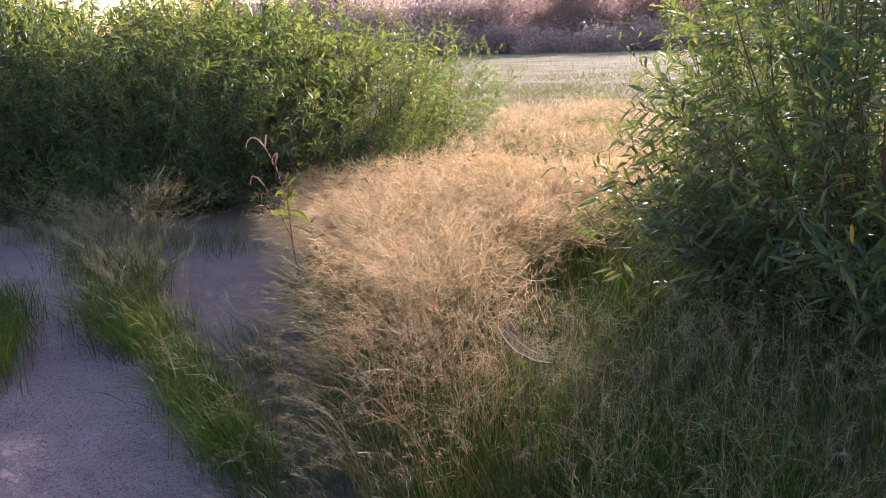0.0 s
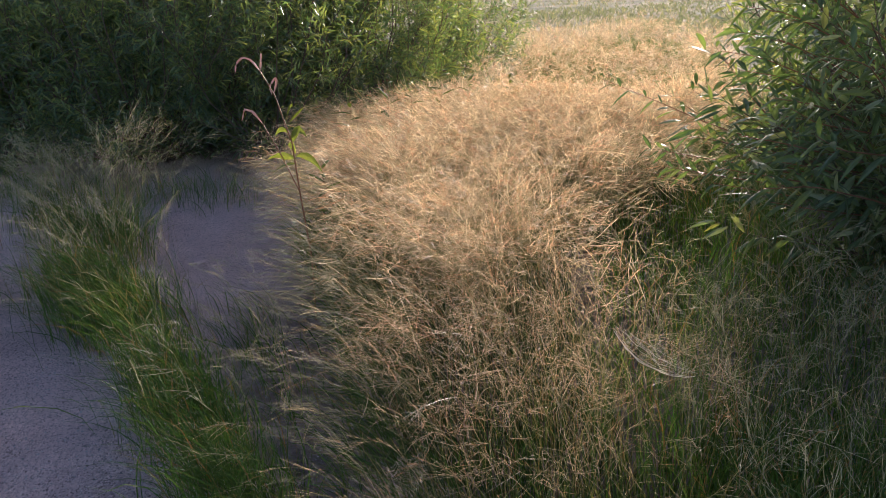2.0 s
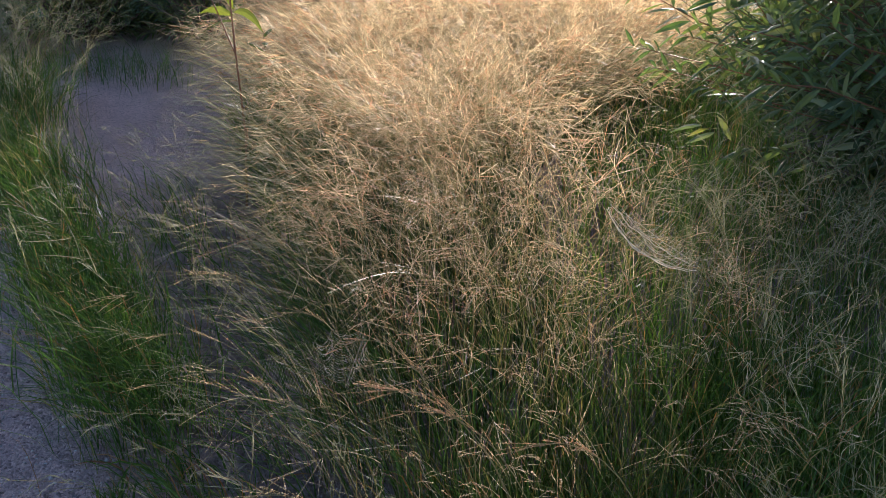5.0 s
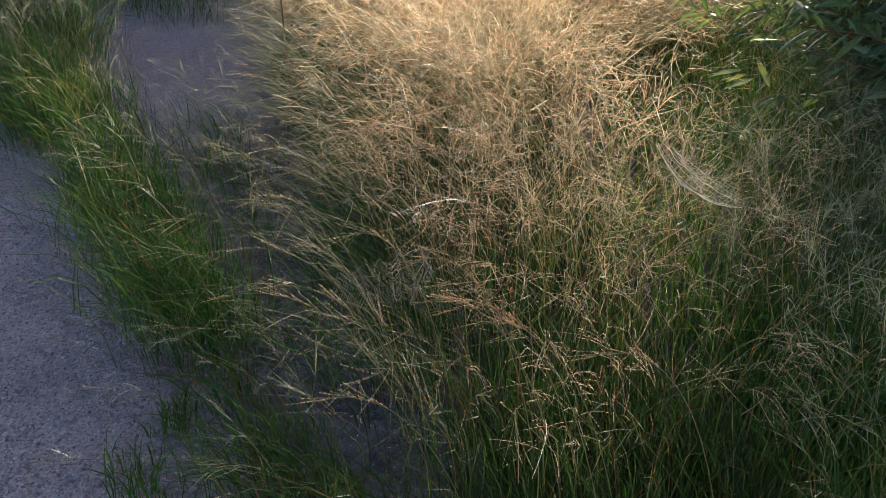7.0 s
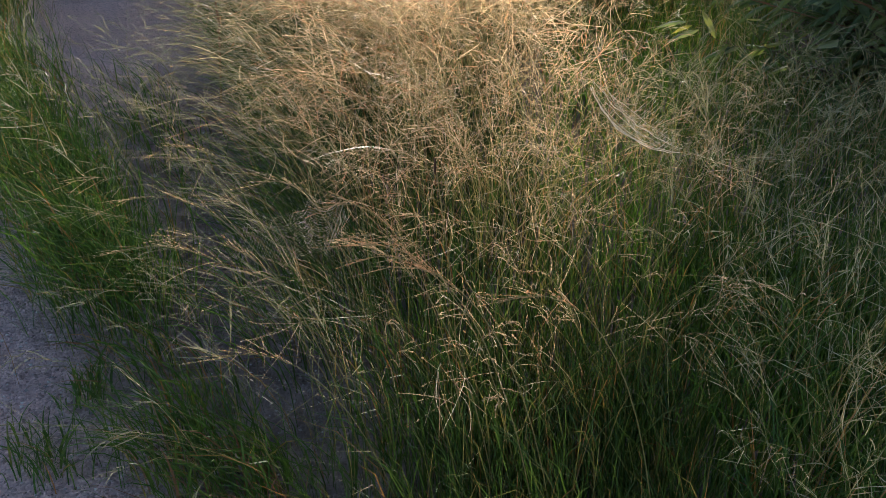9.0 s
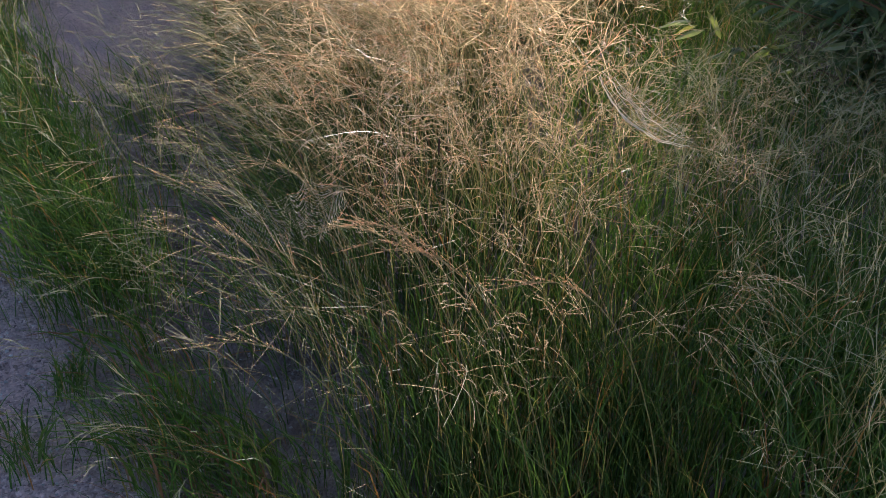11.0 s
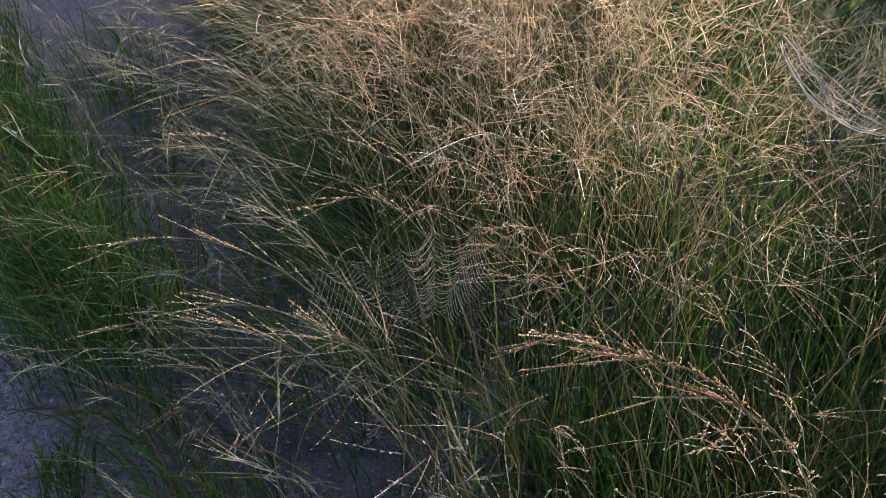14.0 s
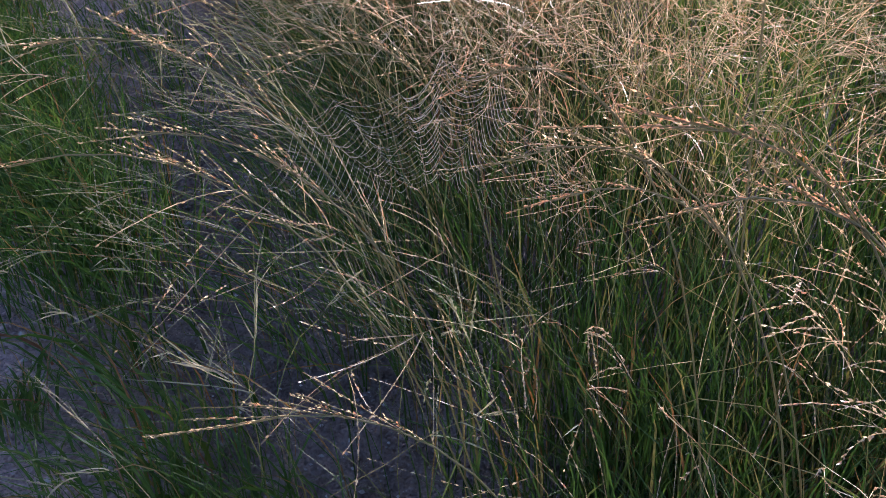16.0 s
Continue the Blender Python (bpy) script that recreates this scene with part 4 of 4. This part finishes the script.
def hammock_web(seed, hub):
    """A web that has collapsed into a hammock: a dewy edge bundle, its colour brightened, with a fringe of fine threads
    above it.
    """
    rng = np.random.RandomState(seed)
    top = thing("spider_web", hub, "sagging dewy web, bright in low sun", "spider web", "spider webs in the grass")
    q = np.linspace(0, 1, 16)[:, None]
    def edge(q, lift):
        return (1 - q) ** 2 * np.array([-0.10, -0.06, 0.03]) + 2 * q * (1 - q) * np.array([-0.045, -0.08, -0.075]) + q**2 * np.array([0.075, -0.05, -0.085]) + lift * np.array([0.55, 0.7, 0.55]) * (0.4 + 0.6 * np.sin(np.pi * q))
    for lift, r in ((0.0, 0.0014), (0.003, 0.0009), (0.008, 0.0004), (0.030, 0.0007), (0.034, 0.0003), (0.020, 0.0003), (0.045, 0.0003)):
        line = edge(q, lift) + rng.normal(0, 0.0011, (16, 3))
        part("edge_thread", tubes(line[None], r * (0.35 + 0.65 * np.sin(np.pi * q[:, 0] ** 0.8))[None] * rng.uniform(0.7, 1.3, (1, 16)), 4), BRIGHT_SILK, top, "bundle of dewy silk in brightened colour", smooth=True)
    for f in np.sort(rng.uniform(0.03, 0.98, 22)):
        t = np.linspace(0, 1, 6)[:, None]
        line = np.concatenate([edge(np.array([[f + 0.05 * x]]), 0.06 * rng.uniform(0.7, 1.2) * x) for x in t[:, 0]])
        part("fringe_thread", tubes(line[None], np.full((1, 6), 0.00016), 3), BRIGHT_SILK, top)
    # turns of thread that sag between the upper edge and the stalks beside it
    for c in range(13):
        f = c / 12
        a, b = edge(np.array([[0.10 + 0.35 * f]]), 0.05 - 0.015 * f)[0], edge(np.array([[0.55 + 0.30 * f]]), 0.075 - 0.03 * f)[0] + np.array([0.0, 0.0, 0.035 * (1 - f)])
        t = np.linspace(0, 1, 8)[:, None]
        line = a * (1 - t) + b * t - np.array([0, 0, 0.035]) * 4 * t * (1 - t) * rng.uniform(0.8, 1.2)
        part("spiral_thread", tubes(line[None], np.full((1, 8), 0.0002), 3), BRIGHT_SILK, top)


hammock_web(91, (0.51, 2.375, 0.53))


# ---- single flowering stalks ----
def grass_stalk(seed, tip, reach, rise, head, label, material):
    """One stout arching stalk with a narrow head of spikelets towards its tip."""
    rng = np.random.RandomState(seed)
    tip = np.array(tip, float)
    root = np.array([tip[0] + reach[0], tip[1] + reach[1], 0.0])
    top = thing("grass_stalk", root, label, "grass stalk", "flowering grass stalks")
    ctrl = np.array([tip[0] + reach[0] * 0.62, tip[1] + reach[1] * 0.62, tip[2] + rise]) - root
    end = tip - root
    t = np.linspace(0, 1, 14)[:, None]
    P = (2 * t * (1 - t) * ctrl + t * t * end)[None]
    part("stem", tubes(P, np.linspace(0.0009, 0.0004, 14)[None], 4), STALK, top, smooth=True)
    u = rng.uniform(1 - head, 0.97, 10)
    root_p = 2 * u[:, None] * (1 - u[:, None]) * ctrl + u[:, None] ** 2 * end
    way = unit(ctrl * (1 - 2 * u[:, None]) + u[:, None] * end)
    B = root_p[:, None] + (unit(way + rng.normal(0, 0.10, (10, 3)))[:, None] * np.linspace(0, 1, 7)[None, :, None]) * rng.uniform(0.025, 0.06, (10, 1, 1))
    B = np.concatenate([B, P[:, -8:-1:1][:, :7]])
    pieces = [tubes(B[i:i + 1], np.full((1, 7), 0.0003), 3) for i in range(len(B))]
    for piece in pieces:
        part("branch", piece, STALK_ONE, top)
    part("spikelets", spikelets(rng, B, 44, 0.0020), material, top, "beaded dewy spikelets", kind="stuff")


for s, (tip, reach, rise, head) in enumerate([
        ((-0.21, 1.76, 0.535), (0.34, 0.02), 0.08, 0.4), ((-0.17, 1.75, 0.487), (0.32, 0.04), 0.07, 0.4), ((-0.37, 2.36, 0.51), (0.34, 0.05), 0.14, 0.35),
        ((0.04, 1.94, 0.41), (0.24, -0.02), 0.10, 0.45), ((-0.05, 1.60, 0.42), (0.26, 0.06), 0.06, 0.4), ((0.117, 1.60, 0.586), (0.26, 0.06), 0.02, 0.4),
        ((0.13, 1.60, 0.555), (0.27, 0.07), 0.06, 0.4), ((0.06, 1.66, 0.54), (0.26, 0.06), 0.08, 0.4), ((0.09, 1.75, 0.481), (0.26, 0.02), 0.09, 0.4),
        ((0.27, 1.55, 0.56), (0.26, 0.1), 0.06, 0.4), ((0.035, 1.78, 0.535), (0.24, 0.02), 0.09, 0.4), ((-0.17, 2.19, 0.56), (0.26, 0.05), 0.1, 0.4),
        ((-0.23, 1.75, 0.463), (0.36, 0.05), 0.09, 0.35), ((-0.09, 1.9, 0.50), (0.22, 0.03), 0.10, 0.4), ((-0.30, 2.05, 0.47), (0.30, 0.05), 0.12, 0.35)]):
    red = s in (5, 6, 8, 9, 10)
    grass_stalk(200 + s, tip, reach, rise, head, "arching grass stalk with dewy reddish spikelets" if red else "arching grass stalk with dewy tan spikelets", HEADS_RED if red else HEADS)


def sedge():
    """A bare stem with one dark brown spike at its tip."""
    rng = np.random.RandomState(230)
    top = thing("sedge", (0.235, 1.79, 0), "thin sedge stem with one dark brown spike", "sedge")
    stem = np.array([[(0, 0, 0), (0.0, 0.0, 0.2), (-0.02, -0.005, 0.42), (-0.05, -0.015, 0.60), (-0.052, -0.017, 0.605)]])
    part("stem", tubes(stem, np.full((1, 5), 0.0006), 4), STALK, top, smooth=True)
    t = np.linspace(0, 1, 9)
    P = np.array([-0.052, -0.017, 0.60]) + t[:, None] * np.array([-0.001, 0.0, 0.022])
    V, F = tubes(P[None], (0.0013 * np.array([0.3, 0.8, 1.0, 0.95, 1.0, 0.92, 0.95, 0.7, 0.1]))[None], 7)
    part("spike", (V + rng.normal(0, 0.0002, V.shape), F), BROWN, top, "dark brown seed spike")


sedge()


# ---- loose grit ----
def grit():
    rng = np.random.RandomState(300)
    n = 20000
    p = rng.uniform((-1.7, 1.5), (0.0, 3.6), (n, 2))
    p = p[p[:, 0] < clump_left(p[:, 1])]
    z = np.array([ground_height(x, y) for x, y in p])
    size = rng.gamma(2.0, 0.0008, len(p)).clip(0.0008, 0.005)
    dirs = np.array([(1, 0, 0), (0, 1, 0), (-1, 0, 0), (0, -1, 0), (0, 0, 0.8), (0, 0, -0.8)])
    V = np.concatenate([p, z[:, None]], 1)[:, None] + dirs[None] * size[:, None, None] * rng.uniform(0.6, 1.3, (len(p), 6, 1))
    F = np.array([(0, 1, 4), (1, 2, 4), (2, 3, 4), (3, 0, 4), (1, 0, 5), (2, 1, 5), (3, 2, 5), (0, 3, 5)])
    ob = new("grit", poly_mesh("grit", V.reshape(-1, 3), (np.arange(len(p))[:, None, None] * 6 + F[None]).reshape(-1, 3), GRIT))
    tagged(ob, "loose grey and pale grit on the sand", "grit", kind="stuff")


grit()


# ---- herbs and dew ----
def herb(seed, place, height, leaves, leaf):
    rng = np.random.RandomState(seed)
    top = thing("meadow_herb", place, "leafy yellow-green herb standing among golden grass", "plant", "herbs in the grass")
    k = 7
    P = np.zeros((1, k, 3))
    P[0, :, 2] = np.linspace(0, height, k)
    P[0, :, :2] = np.cumsum(rng.normal(0, 0.012, (k, 2)), 0)
    P[0, 0, :2] = 0
    part("stem", tubes(P, np.linspace(0.003, 0.001, k)[None], 5), RED_STEM, top, smooth=True)
    for c in range(leaves):
        f = (0.35 + 0.65 * c / leaves) * (k - 1.01)
        j = int(f)
        at = P[0, j] * (1 - f + j) + P[0, j + 1] * (f - j)
        a = c * 2.4 + rng.uniform(-0.4, 0.4)
        q = np.linspace(0, 1, 6)[None, :, None]
        size = leaf * rng.uniform(0.7, 1.1)
        L = at + (np.array([math.cos(a), math.sin(a), rng.uniform(0.3, 0.9)]) * q - np.array([0, 0, rng.uniform(0.2, 0.6)]) * q**2) * size
        S = unit(np.cross(unit(np.gradient(L, axis=1)), np.array([0.1, -0.2, 1.0])))
        part("leaf", folded(L, np.array([[0.12, 0.75, 1.0, 0.86, 0.52, 0.03]]) * size * 0.11, S, 0.3), HERB, top)


for c, (x, y, h) in enumerate([(-0.62, 5.75, 0.66), (-0.35, 6.1, 0.62), (-0.15, 6.3, 0.6), (-0.8, 5.5, 0.7), (-0.95, 5.2, 0.66), (0.55, 6.6, 0.55), (-0.75, 4.1, 0.55), (-0.5, 5.95, 0.68)]):
    herb(500 + c, (x, y, 0), h, 12, 0.10)


def field_herbs():
    rng = np.random.RandomState(520)
    spots = np.array([(1.0, 22.5), (0.2, 21.0), (2.6, 24.0), (2.4, 17.0), (3.4, 17.5), (0.9, 15.5), (1.9, 18.0), (-0.6, 23.0), (4.5, 26.0), (1.6, 30.0), (5.0, 20.0)])
    n = 2600
    at = spots[rng.randint(0, len(spots), n)] + rng.normal(0, 1, (n, 2)) * [1.1, 1.3]
    z = -0.021 * np.maximum(at[:, 1] - 12, 0)
    root = np.concatenate([at, z[:, None]], 1)
    way = unit(rng.normal(size=(n, 3)) * [1, 1, 0.4] + [0, 0, 0.8])
    P = root[:, None] + way[:, None] * np.linspace(0, 1, 3)[None, :, None] * rng.uniform(0.05, 0.2, (n, 1, 1))
    ob = new("field_herbs", poly_mesh("field_herbs", *ribbons(P, np.array([0.4, 1.0, 0.05])[None] * rng.uniform(0.01, 0.022, (n, 1)), sides(P, rng)), FIELD_HERB))
    tagged(ob, "low patches of green herbs in the pale meadow", "plants", kind="stuff")


field_herbs()
